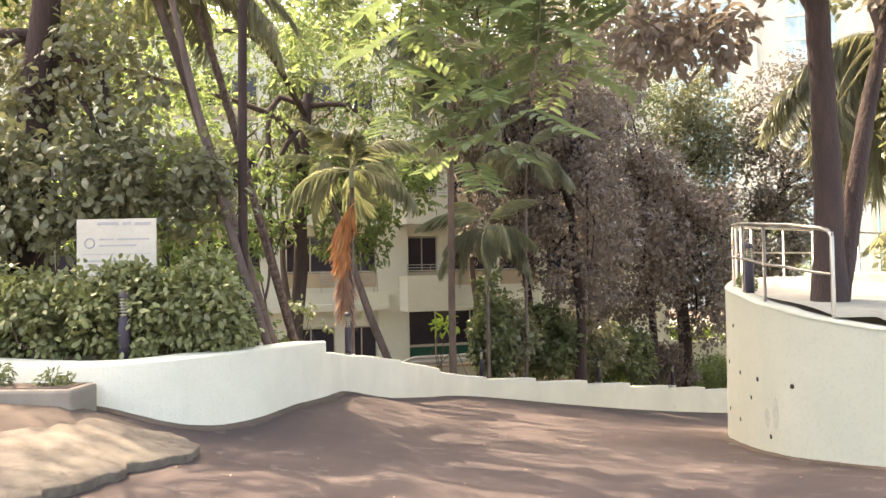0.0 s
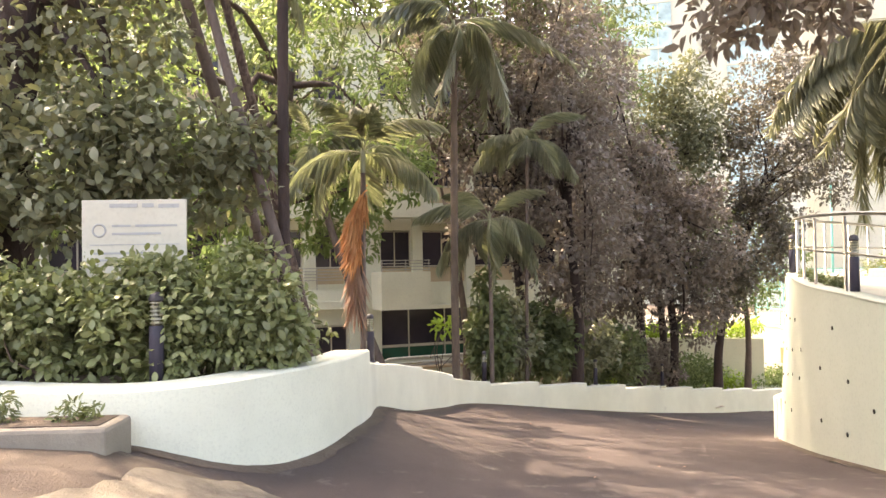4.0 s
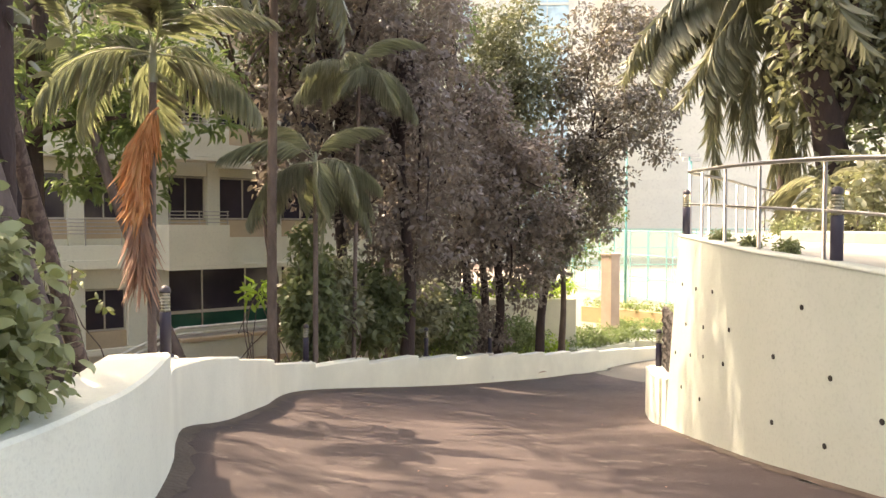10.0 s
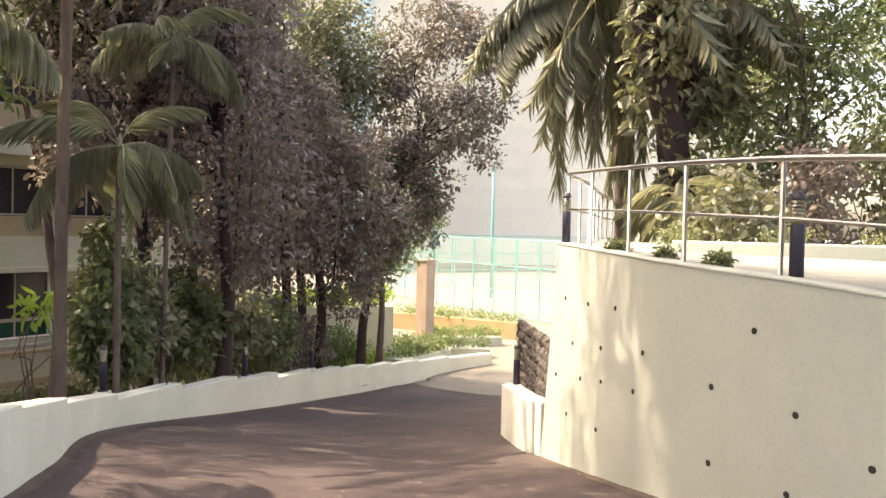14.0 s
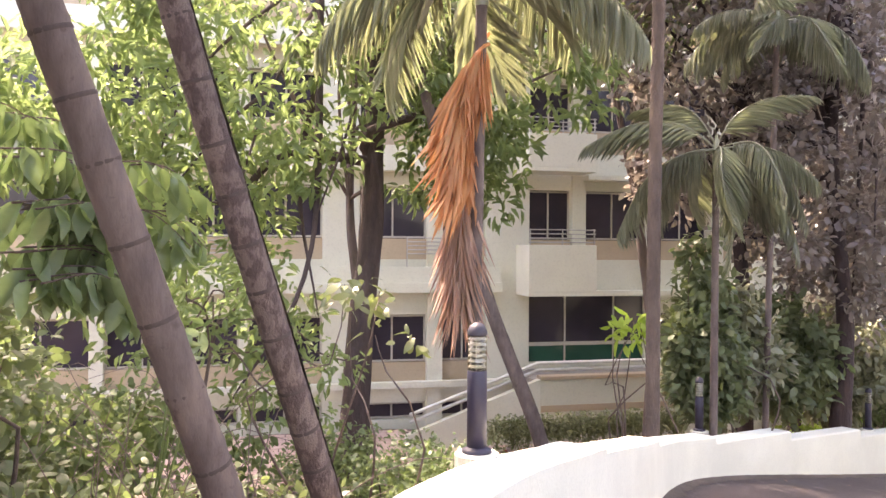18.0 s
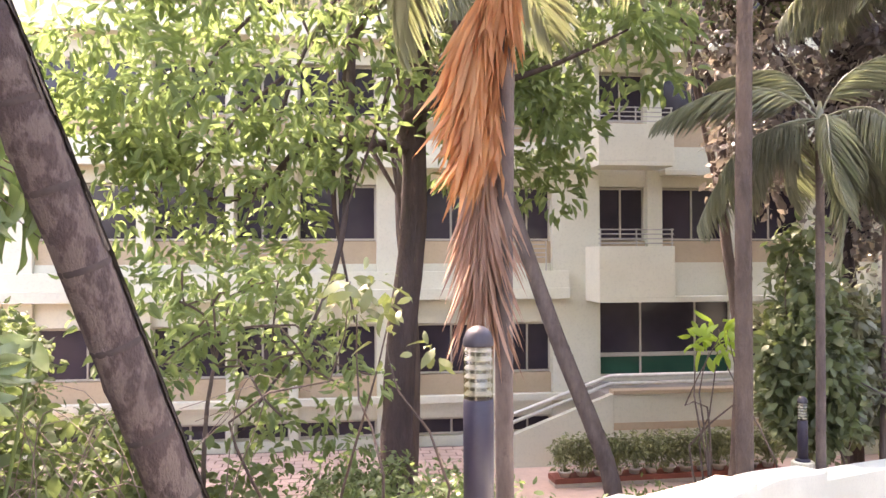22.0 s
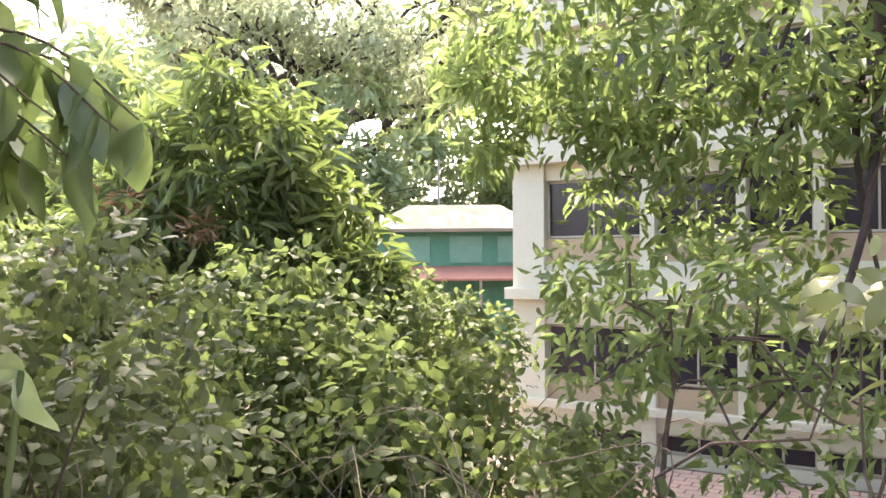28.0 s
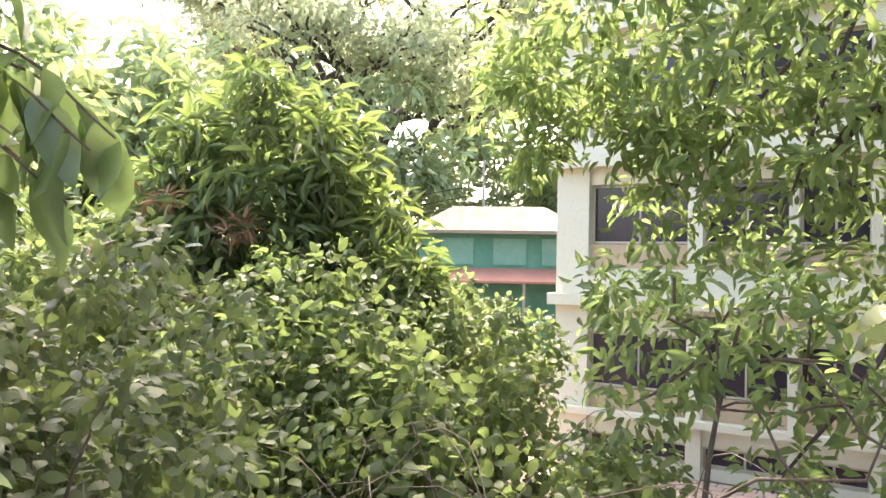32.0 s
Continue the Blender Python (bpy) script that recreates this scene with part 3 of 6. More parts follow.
# a broken crust of old concrete along its edge
sv = []
for i, y in enumerate(np.arange(7.85, -2.0, -0.075)):
    j = 0.025 * math.sin(i * 1.1) + 0.05 * math.sin(i * 0.37) + rng0.uniform(-0.022, 0.022)
    x1 = float(np.interp(y, [-2, 3, 5.8, 6.4, 6.8, 7.05, 7.6, 7.85], [-3.6, -3.38, -3.2, -3.15, -3.02, -2.94, -2.93, -3.1])) + j
    x0 = float(np.interp(y, [-2, 5, 6.6, 6.9, 7.5, 7.85], [-4.8, -4.4, -4.12, -3.95, -3.75, -3.3])) + 0.09 * math.sin(i * 0.8) + rng0.uniform(-0.05, 0.05)
    for xx, dz in ((x1 - 0.02, -0.05), (x1, 0.070), (x1 - 0.012, 0.080), (x1 - 0.45 * (x1 - x0), 0.092), (x0 + 0.03, 0.098), (x0, 0.05)):
        sv.append((xx, float(y) + rng0.uniform(-0.012, 0.012), float(road_z(xx, y)) + dz + rng0.uniform(-0.006, 0.006)))
tagged(part("concrete_crust", (sv, [(i * 6 + k, i * 6 + k + 1, (i + 1) * 6 + k + 1, (i + 1) * 6 + k) for i in range(len(sv) // 6 - 1) for k in range(5)]), SAND), "pale broken concrete crust with a ragged edge", "pavement", kind="structure")


# ---- walls ----
def wall_block(line, tops, foots, thick, bulge=0.0):
    """A stretch of wall along a line in plan, with its own top and foot heights; the second face lies to the left."""
    p = np.asarray(line, float)
    d = np.gradient(p, axis=0)
    d /= np.linalg.norm(d, axis=1)[:, None]
    n = np.column_stack([-d[:, 1], d[:, 0]])
    q = p + n * thick
    c = 0.018
    v = []
    for a, b, nn, t, f in zip(p, q, n, tops, foots):
        v += [(*(a - nn * 0.02), f), (*a, t - c), (*(a + nn * c), t), (*(b - nn * c), t), (*b, t - c), (*b, f)]
    faces = [(i * 6 + k, (i + 1) * 6 + k, (i + 1) * 6 + k + 1, i * 6 + k + 1) for i in range(len(p) - 1) for k in range(5)]
    bm = bmesh.new()
    vs = [bm.verts.new(x) for x in v]
    for f in faces:
        bm.faces.new([vs[k] for k in f]).smooth = False
    bm.faces.new(vs[:6])
    bm.faces.new(vs[-6:][::-1])
    bmesh.ops.recalc_face_normals(bm, faces=bm.faces)
    return bm


left = thing("wall_left", "low white limewashed parapet wall stepping down along the drive", "wall", kind="structure")
run = np.concatenate([[0], np.cumsum(np.linalg.norm(np.diff(LW, axis=0), axis=1))])
start = int(np.argmin(np.hypot(LW[:, 0] + 1.9, LW[:, 1] - 15.5)))
# the high curved stretch, ending in a square corner
corner = int(np.argmin(np.abs(LW[:, 1] - 11.63) + 10 * (LW[:, 0] < -4)))
sel = LW[: corner + 1]
part("wall_block", wall_block(sel, left_top(sel[:, 0], np.minimum(sel[:, 1], 11.6)) + 0.012 * np.sin(np.arange(len(sel)) * 0.3), road_z(sel[:, 0], sel[:, 1]) - 0.4, 0.42), WHITE, left)
sel = LW[corner : start + 1]
part("wall_block", wall_block(sel, left_top(sel[:, 0], np.maximum(sel[:, 1], 11.67)) + 0.01 * np.sin(np.arange(len(sel)) * 0.4), road_z(sel[:, 0], sel[:, 1]) - 0.4, 0.36), WHITE, left)
i = start
while i < len(LW) - 3:
    j = min(i + 20, len(LW) - 1)
    sel = LW[i : j + 1]
    st = 0.12 if sel[0, 1] < 18.5 else 0.34
    z = left_top(0, sel[:, 1]) * (1 - st) + float(left_top(0, LW[(i + j) // 2, 1])) * st
    part("wall_block", wall_block(sel, z, road_z(sel[:, 0], sel[:, 1]) - 0.6, 0.32), WHITE, left)
    i = j

right = thing("wall_right", "tall curved white retaining wall with round weep holes", "wall", kind="structure")
d = np.gradient(RW, axis=0)
d /= np.linalg.norm(d, axis=1)[:, None]
rn = np.column_stack([d[:, 1], -d[:, 0]])
batter = 0.2 * steps01(RW[:, 1], 12.5, 16.0)
wall_rows, wall_low = np.linspace(0, 1, 13), road_z(RW[:, 0], RW[:, 1]) - 0.4
wv = np.vstack([np.column_stack([RW - rn * (batter * (1 - w))[:, None], right_top(RW[:, 1]) * w + wall_low * (1 - w)]) for w in wall_rows])
wf = [(k * len(RW) + i, k * len(RW) + i + 1, (k + 1) * len(RW) + i + 1, (k + 1) * len(RW) + i) for k in range(len(wall_rows) - 1) for i in range(len(RW) - 1)]
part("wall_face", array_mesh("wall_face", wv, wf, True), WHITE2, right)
cop = []
for p, n, dz in zip(RW, rn, right_top(RW[:, 1])):
    cop += [(*p, dz), (*(p - n * 0.008), dz + 0.004), (*(p - n * 0.008), dz + 0.024), (*(p + n * 0.006), dz + 0.034), (*(p + n * 0.22), dz + 0.034), (*(p + n * 0.24), dz - 0.1)]
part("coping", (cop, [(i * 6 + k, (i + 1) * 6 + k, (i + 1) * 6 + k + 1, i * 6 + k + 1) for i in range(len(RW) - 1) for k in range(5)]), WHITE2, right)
bdown = [(*p, -2.6 if p[0] > 5 else float(road_z(*p)) - 0.4) for p in BW]
bup = [(*p, 1.26 if p[0] < 12 else 1.2) for p in BW]
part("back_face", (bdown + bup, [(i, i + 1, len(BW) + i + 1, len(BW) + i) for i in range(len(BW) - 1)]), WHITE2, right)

# dirt and leaf mould gathered along the wall feet
dr_ = np.random.default_rng(77)
for line, side in ((LW[(LW[:, 1] < 33)], -1.0), (RW[RW[:, 1] > 8.2], -1.0)):
    dd = np.gradient(line, axis=0)
    dd /= np.linalg.norm(dd, axis=1)[:, None]
    nn = np.column_stack([-dd[:, 1], dd[:, 0]]) * (side if line[0, 0] < 0 else 1.0)
    wide = 0.05 + 0.05 * np.abs(np.sin(np.arange(len(line)) * 0.7)) + dr_.uniform(0, 0.06, len(line))
    a0, b0 = line - nn * 0.06, line + nn * (wide[:, None] + (0.02 if line[0, 0] < 0 else 0.14 * steps01(line[:, 1], 12.5, 16.0)[:, None]))
    za, zb = road_z(a0[:, 0], a0[:, 1]) + 0.03, road_z(b0[:, 0], b0[:, 1]) + 0.006
    n_ = len(line)
    tagged(part("dirt_edge", (np.vstack([np.column_stack([a0, za]), np.column_stack([b0, zb])]), [(i, i + 1, n_ + i + 1, n_ + i) for i in range(n_ - 1)]), SOIL), "dark soil and leaf mould gathered along the wall foot", "dirt", kind="stuff")

# weep holes in rows, some with a short pipe collar
holes = [(11.87, 0.67), (11.44, 0.08), (12.34, 0.12), (12.35, -0.55), (13.58, -0.19), (13.42, 0.235), (14.06, 0.615), (14.78, 0.585), (14.36, 0.13), (14.32, -0.24), (14.86, -0.32), (14.36, -0.8), (15.18, 0.055), (15.54, 0.58), (15.66, -0.43), (15.2, -0.83), (10.8, -0.15), (11.5, -0.55), (10.48, 0.12), (10.15, -0.5), (9.6, 0.16)]
hole_mesh = None
for y, z in holes:
    i = int(np.argmin(np.hypot(RW[:, 1] - y, 0.3 * (RW[:, 0] > 5))))
    w = (z - wall_low[i]) / (right_top(RW[i, 1]) - wall_low[i])
    px, py = RW[i] - rn[i] * (batter[i] * (1 - w) + 0.003) + np.array((d[i, 0], d[i, 1])) * (y - RW[i, 1])
    m = Matrix.Translation((px, py, z)) @ Matrix.Rotation(math.atan2(d[i, 1], d[i, 0]), 4, "Z") @ Matrix.Rotation(radians(-90), 4, "X")
    if hole_mesh is None:
        hole_mesh = part("weep_hole", lathe([(0.028, -0.02), (0.027, 0.004), (0.022, 0.006), (0.001, 0.006)], 14), HOLE, right, m=m).data
    else:
        part("weep_hole", hole_mesh, HOLE, right, m=m)
stain_c = plain("damp_stain", (0.36, 0.37, 0.345), (0.45, 0.46, 0.41), 0.9, 9, 40, 0.1, 0.002)
for y, z, w, h in ((10.0, -0.22, 0.09, 0.2), (10.22, -0.30, 0.07, 0.12)):
    x, x2 = float(np.interp(y, RW[:, 1], RW[:, 0])), float(np.interp(y + 0.1, RW[:, 1], RW[:, 0]))
    part("damp_stain", lathe([(0.001, 0.002), (0.6, 0.002), (1.0, 0.0012)], 18, False), stain_c, right, m=Matrix.Translation((x, y, z)) @ Matrix.Rotation(math.atan2(0.1, x2 - x), 4, "Z") @ Matrix.Rotation(radians(-90), 4, "X") @ Matrix.Diagonal((w, h, 1, 1)))

# terrace behind the wall
tx = array_mesh("terrace", *grid(np.arange(2.5, 34, 0.4), np.arange(4, 38, 0.4), lambda x, y: right_top(np.clip(y, 5.6, 16)) + 0.02 + 0.03 * np.sin(x * 1.3) * np.cos(y), lambda x, y: inside(TERRACE, x, y) & inside(TERRACE, x - 0.25, y) & inside(TERRACE, x, y + 0.25)), True)
tagged(part("terrace", tx, TERRACE_TOP), "raised grey concrete terrace behind the wall", "terrace", kind="structure")
kerb = thing("kerb", "low white kerb round the terrace bed", "kerb", kind="structure")
kl = smooth_line([(5.2, 14.6, 0), (6.0, 13.2, 0), (8.0, 12.0, 0), (12.0, 12.5, 0), (18, 14.5, 0)], 0.3)[:, :2]
part("kerb_run", wall_block(kl, np.full(len(kl), 1.36), np.full(len(kl), 1.0), 0.18), WHITE2, kerb)


# ---- steel railing ----
def railing():
    t = thing("railing", "brushed steel tube railing with curved corners on the terrace edge", "railing")
    ln = RW[(RW[:, 1] > 9.05) & (RW[:, 0] < 4.7)]
    d = np.gradient(ln, axis=0)
    d /= np.linalg.norm(d, axis=1)[:, None]
    near = ln + np.column_stack([d[:, 1], -d[:, 0]]) * 0.13
    back = BW[(BW[:, 0] > 4.7) & (BW[:, 0] < 26)]
    bd = np.gradient(back, axis=0)
    bd /= np.linalg.norm(bd, axis=1)[:, None]
    far = back + np.column_stack([bd[:, 1], -bd[:, 0]]) * 0.13
    both = np.vstack([near, far])
    z0 = np.concatenate([right_top(near[:, 1]), np.full(len(far), 1.26)]) + 0.05
    for h, r in ((0.92, 0.024), (0.44, 0.016), (0.70, 0.0)):
        if r:
            line = np.column_stack([both, z0 + h])
            if h > 0.9:
                line = np.vstack([[(*both[0], z0[0] + 0.0)], [(*both[0], z0[0] + 0.84)], [(*(both[0] + (both[1] - both[0]) * 0.3), z0[0] + 0.905)], line[1:]])
            tube("top_rail" if h > 0.9 else "mid_rail", line, r, STEEL, t, 10)
    s = np.concatenate([[0], np.cumsum(np.linalg.norm(np.diff(both, axis=0), axis=1))])
    pm = None
    turns = [float(np.interp(v, near[:, 1], s[: len(near)])) for v in (9.05, 10.53, 11.73, 12.93, 14.05, 15.12)]
    for k in turns + list(np.arange(turns[-1] + 1.18, s[-1], 1.18)):
        x, y, z = np.interp(k, s, both[:, 0]), np.interp(k, s, both[:, 1]), np.interp(k, s, z0)
        m = Matrix.Translation((x, y, z - 0.05))
        if pm is None:
            b = lathe([(0.05, 0.0), (0.05, 0.012), (0.022, 0.014), (0.021, 0.94)], 12)
            pm = part("post", b, STEEL, t, m=m).data
        else:
            part("post", pm, STEEL, t, m=m)
    return t


railing()


# ---- bollard lamps ----
def bollard(at, scale=1.0, label="dark blue bollard lamp with domed cap and clear louvred lens"):
    t = thing("bollard_lamp", label, "bollard lamp", "bollard lamps along the drive", at=at)
    s = scale
    part("base_drum", lathe([(0.118, -0.34), (0.118, -0.012), (0.110, 0.0)], 28), WHITE, t)
    for k in range(18):
        a = k * math.pi / 9
        part("tile", boxed(-0.0185, 0.117, -0.135, 0.0185, 0.124, -0.01), TILE, t, m=Matrix.Rotation(a, 4, "Z"))
    part("flange", lathe([(0.085, 0.0), (0.085, 0.014), (0.066, 0.024), (0.056, 0.032)], 24), BOLLARD, t)
    part("post", lathe([(0.056, 0.03), (0.056, 0.455), (0.053, 0.46)], 24), BOLLARD, t)
    body = part("lens", lathe([(0.0545, 0.458), (0.0545, 0.656), (0.0525, 0.656), (0.0525, 0.458)], 28, False), LENS, t, "clear lamp cylinder")
    part("core", lathe([(0.030, 0.46), (0.030, 0.65)], 16), LENSCORE, body)
    for k in range(6):
        z = 0.474 + k * 0.0315
        part("louvre", lathe([(0.034, z + 0.012), (0.0520, z), (0.0523, z + 0.005), (0.036, z + 0.017)], 24, False), LOUVRE, body)
    for k in range(3):
        a = k * 2.094 + 0.5
        part("rib", tube_arrays([(0.046 * math.cos(a), 0.046 * math.sin(a), 0.455), (0.046 * math.cos(a), 0.046 * math.sin(a), 0.66)], 0.003, 6), LOUVRE, body)
    part("cap", lathe([(0.055, 0.652), (0.057, 0.66), (0.0555, 0.678), (0.048, 0.698), (0.036, 0.714), (0.018, 0.724), (0.002, 0.727)], 24), DOME, t)
    t.scale = (s, s, s)
    return t


TILE = plain("cream_drum_tile", (0.74, 0.70, 0.60), (0.64, 0.60, 0.51), 0.5, 4, 30, 0.1, 0.003)
LENSCORE = plain("grey_reflector", (0.30, 0.29, 0.26), (0.24, 0.23, 0.21), 0.35, 6, 40, 0.1, 0.002, metal=0.3)
LENS, lt, lb = nodes_of("clear_lamp_cylinder")
lt_tr, lt_mx, lt_gl = lt.nodes.new("ShaderNodeBsdfTransparent"), lt.nodes.new("ShaderNodeMixShader"), lt.nodes.new("ShaderNodeBsdfGlossy")
lt_tr.inputs[0].default_value = (0.86, 0.85, 0.80, 1)
lt_gl.inputs["Roughness"].default_value = 0.12
lt_mx.inputs[0].default_value = 0.06
lt.links.new(lt_tr.outputs[0], lt_mx.inputs[1])
lt.links.new(lt_gl.outputs[0], lt_mx.inputs[2])
lt.links.new(lt_mx.outputs[0], lt.nodes["Material Output"].inputs[0])
bol = bollard((-2.67, 14.26, 0.10))
for x, y, z, lab in ((-4.08, 8.74, 0.62, "dark blue bollard lamp half hidden by the hedge"), (-0.33, 21.03, -1.22, ""), (3.25, 24.95, -1.94, ""), (6.3, 28.35, -2.55, "")):
    c = copy_thing(bol, Matrix.Translation((x, y, z)))
    if lab:
        c["label"] = lab
for x, y, z in ((3.24, 11.62, 1.08), (4.64, 15.94, 1.24), (5.86, 18.5, -1.24)):
    c = copy_thing(bol, Matrix.Translation((x, y, z)))
    c["label"] = "dark blue bollard lamp standing behind the steel railing" if z > 0 else "dark blue bollard lamp beside the stone-faced bank"

# ---- planter, low wall and stone bank ----
pl = thing("planter_box", "rough grey concrete planter box with small leafy weeds", "planter", at=(-4.06, 8.13, 0))
part("box", boxed(-4.5, -0.5, -0.1, 0.0, 0.0, 0.50, 0.03), CONC, pl)
part("soil", boxed(-4.4, -0.43, 0.3, -0.07, -0.07, 0.507), SOIL, pl)
rng = np.random.default_rng(5)
for x0 in (-0.28, -0.82, -1.25, -1.9):
    part("weed", crown_arrays(rng, clumps_in(rng, (x0, -0.24, 0.58), (0.13, 0.09, 0.09), 9, 0.06), 16, 0.07, 0.3), L_HEDGE, pl)
part("drain_hole", lathe([(0.02, 0), (0.02, 0.006)], 12), BARKDARK, pl, m=pose(-0.42, -0.497, 0.33, 90))

low = thing("wall_low", "low white ribbed planter wall at the foot of the stone bank", "wall", kind="structure")
ll = smooth_line([(4.82, 15.95, 0), (4.86, 16.3, 0), (5.05, 16.75, 0), (5.35, 17.3, 0), (5.75, 18.0, 0), (6.2, 18.75, 0)], 0.12)[:, :2] - (0.12, 0)
part("wall_block", wall_block(ll[::-1], np.full(len(ll), -0.93) - 0.13 * (ll[::-1][:, 1] - 16.3), road_z(ll[::-1][:, 0], ll[::-1][:, 1]) - 0.4, -0.2), WHITE, low)
for k in range(1, len(ll) - 1, 2):
    x, y = ll[k]
    part("rib", boxed(x - 0.25, y + 0.04, float(road_z(x, y)) - 0.3, x - 0.12, y + 0.14, -0.95 - 0.13 * (y - 16.3)), WHITE, low)
bank = thing("stone_bank", "bank faced with rough grey rubble stone", "stone wall", kind="structure")
sb = np.random.default_rng(12)
stone_meshes = []
for k in range(5):
    bm = bmesh.new()
    bmesh.ops.create_icosphere(bm, subdivisions=1, radius=0.115)
    for v in bm.verts:
        v.co = Vector((v.co.x * sb.uniform(0.8, 1.3), v.co.y * sb.uniform(0.5, 0.8), v.co.z * sb.uniform(0.7, 1.2)))
    me = bpy.data.meshes.new("stone")
    bm.to_mesh(me)
    bm.free()
    stone_meshes.append(me)
STONE = plain("rubble_stone", (0.165, 0.145, 0.128), (0.09, 0.078, 0.070), 0.95, 3, 25, 0.7, 0.02)
part("backing", boxed(0.2, 0, -2.6, 3.2, 0.42, -0.42), STONE, bank, m=pose(5.24, 16.06, 0, 0, 0, 61.5))
for r in range(13):
    for k in range(16):
        m = pose(5.24, 16.06, 0, 0, 0, 61.5) @ pose(0.12 + k * 0.2 + (r % 2) * 0.1, 0.44, -2.3 + r * 0.17, sb.uniform(-20, 20), sb.uniform(0, 360), sb.uniform(-15, 15))
        part("stone", stone_meshes[(k * 3 + r) % 5], STONE, bank, m=m)

# ---- white notice board behind the hedge ----
sg = thing("notice_board", "white notice board with faded blue and grey lines of writing", "sign", at=(-4.92, 9.45, 0.38), turn=0.02)
part("panel", boxed(-0.02, 0.0, 0.95, 0.88, 0.03, 1.76, 0.006), plain("board_white_enamel", (0.62, 0.59, 0.52), (0.52, 0.49, 0.43), 0.6, 1.5, 30, 0.05, 0.002), sg)
INK = plain("faded_blue_ink", (0.36, 0.37, 0.40), (0.42, 0.42, 0.42), 0.7)
for k, (u0, u1, z, h) in enumerate(((0.22, 0.46, 1.69, 0.035), (0.50, 0.60, 1.69, 0.035), (0.64, 0.82, 1.685, 0.035), (0.24, 0.40, 1.52, 0.02), (0.44, 0.80, 1.52, 0.02), (0.24, 0.66, 1.45, 0.02), (0.05, 0.82, 1.36, 0.008), (0.08, 0.5, 1.28, 0.018), (0.08, 0.62, 1.22, 0.018))):
    part("writing_bar", boxed(u0, -0.004, z, u1, 0.002, z + h), INK, sg)
part("emblem", lathe([(0.062, 0), (0.062, 0.004), (0.046, 0.004), (0.046, 0.0)], 24, False), INK, sg, m=pose(0.13, -0.001, 1.49, 90))
for x in (0.1, 0.76):
    part("leg", boxed(x, 0.03, -0.4, x + 0.05, 0.07, 1.7), STEEL, sg)


# ---- the building ----
TH = radians(21.5)
FLOORS = [(-1.92, -0.62), (1.54, 2.95), (4.72, 6.03), (7.9, 9.2)]
BAYS = [(-17.6, -15.2), (-14.85, -13.05), (-12.85, -11.5), (-11.28, -9.3), (-8.3, -6.4), (-5.95, -4.7), (-3.4, -2.09), (-1.66, 0.2), (0.62, 2.4), (2.85, 4.6), (5.05, 6.8)]
bld = thing("apartment_building", "cream painted four-storey building with tan panels and dark windows", "building", at=(0, 34.0, 0), turn=TH)


def window(parent, x0, x1, z0, z1, pane=None, panes=2, y=0.16):
    w = part("window", boxed(x0, y + 0.05, z0, x1, y + 0.08, z1), FRAME, parent)
    fr = bmesh.new()
    for a in (x0, x1 - 0.05):
        box(fr, a, y - 0.02, z0, a + 0.05, y + 0.05, z1)
    box(fr, x0, y - 0.02, z0, x1, y + 0.05, z0 + 0.05)
    box(fr, x0, y - 0.02, z1 - 0.05, x1, y + 0.05, z1)
    for k in range(1, panes):
        xm = x0 + (x1 - x0) * k / panes
        box(fr, xm - 0.02, y - 0.02, z0, xm + 0.02, y + 0.05, z1)
    part("frame", fr, FRAME, w)
    for k in range(panes):
        a, b = x0 + (x1 - x0) * k / panes, x0 + (x1 - x0) * (k + 1) / panes
        part("pane", boxed(a + 0.03, y + 0.005, z0 + 0.04, b - 0.03, y + 0.02, z1 - 0.04), pane or PANE, w)


# columns between the bays, then spandrels over and under the windows
edges = [-18.46] + [v for b in BAYS for v in b] + [9.0]
for a, b in zip(edges[0::2], edges[1::2]):
    part("column", boxed(a, -0.12, -0.1 if -3 < a < 0 else -4.2, b, 0.3, 10.8, 0.015), CREAM, bld)
for a, b in BAYS:
    low_glass = a in (-3.4, -1.66)
    zs = [(-4.2, -3.52, CREAM), (-3.04, -2.46, CREAM), (-2.46, -1.94, TAN), (-0.60, 0.02, CREAM), (0.02, 0.94, CREAM), (0.94, 1.52, TAN), (2.97, 3.5, CREAM), (3.5, 4.06, CREAM), (4.06, 4.70, TAN), (6.05, 6.7, CREAM), (6.7, 7.3, CREAM), (7.3, 7.88, TAN), (9.22, 10.8, CREAM)]
    for z0, z1, mt in zs:
        if low_glass and -2.5 < z0 < -0.7:
            continue
        part("spandrel" if mt is CREAM else "panel", boxed(a, 0.0 if mt is CREAM else 0.05, z0, b, 0.3, z1), mt, bld)
    for f, (z0, z1) in enumerate(FLOORS):
        if low_glass and f == 0:
            continue
        window(bld, a, b, z0, z1)
    window(bld, a, b, -3.5, -3.06)
window(bld, -3.8, 0.8, -1.50, -0.06, PANE, 3, -0.02)
# separate lower strip that paints the green reflection in the glass
window(bld, -3.8, 0.8, -2.06, -1.505, GREENPANE, 3, -0.02)
part("sill_wall", boxed(-3.8, -0.06, -2.44, 0.8, 0.1, -2.07), CREAM, bld)
part("core", boxed(-18.3, 0.3, -4.2, 9.0, 9.0, 10.6), plain("dark_interior", (0.05, 0.045, 0.04), (0.035, 0.03, 0.03), 0.9), bld)
part("roof", boxed(-18.9, -0.6, 10.8, 9.3, 9.3, 11.05), CREAM, bld)
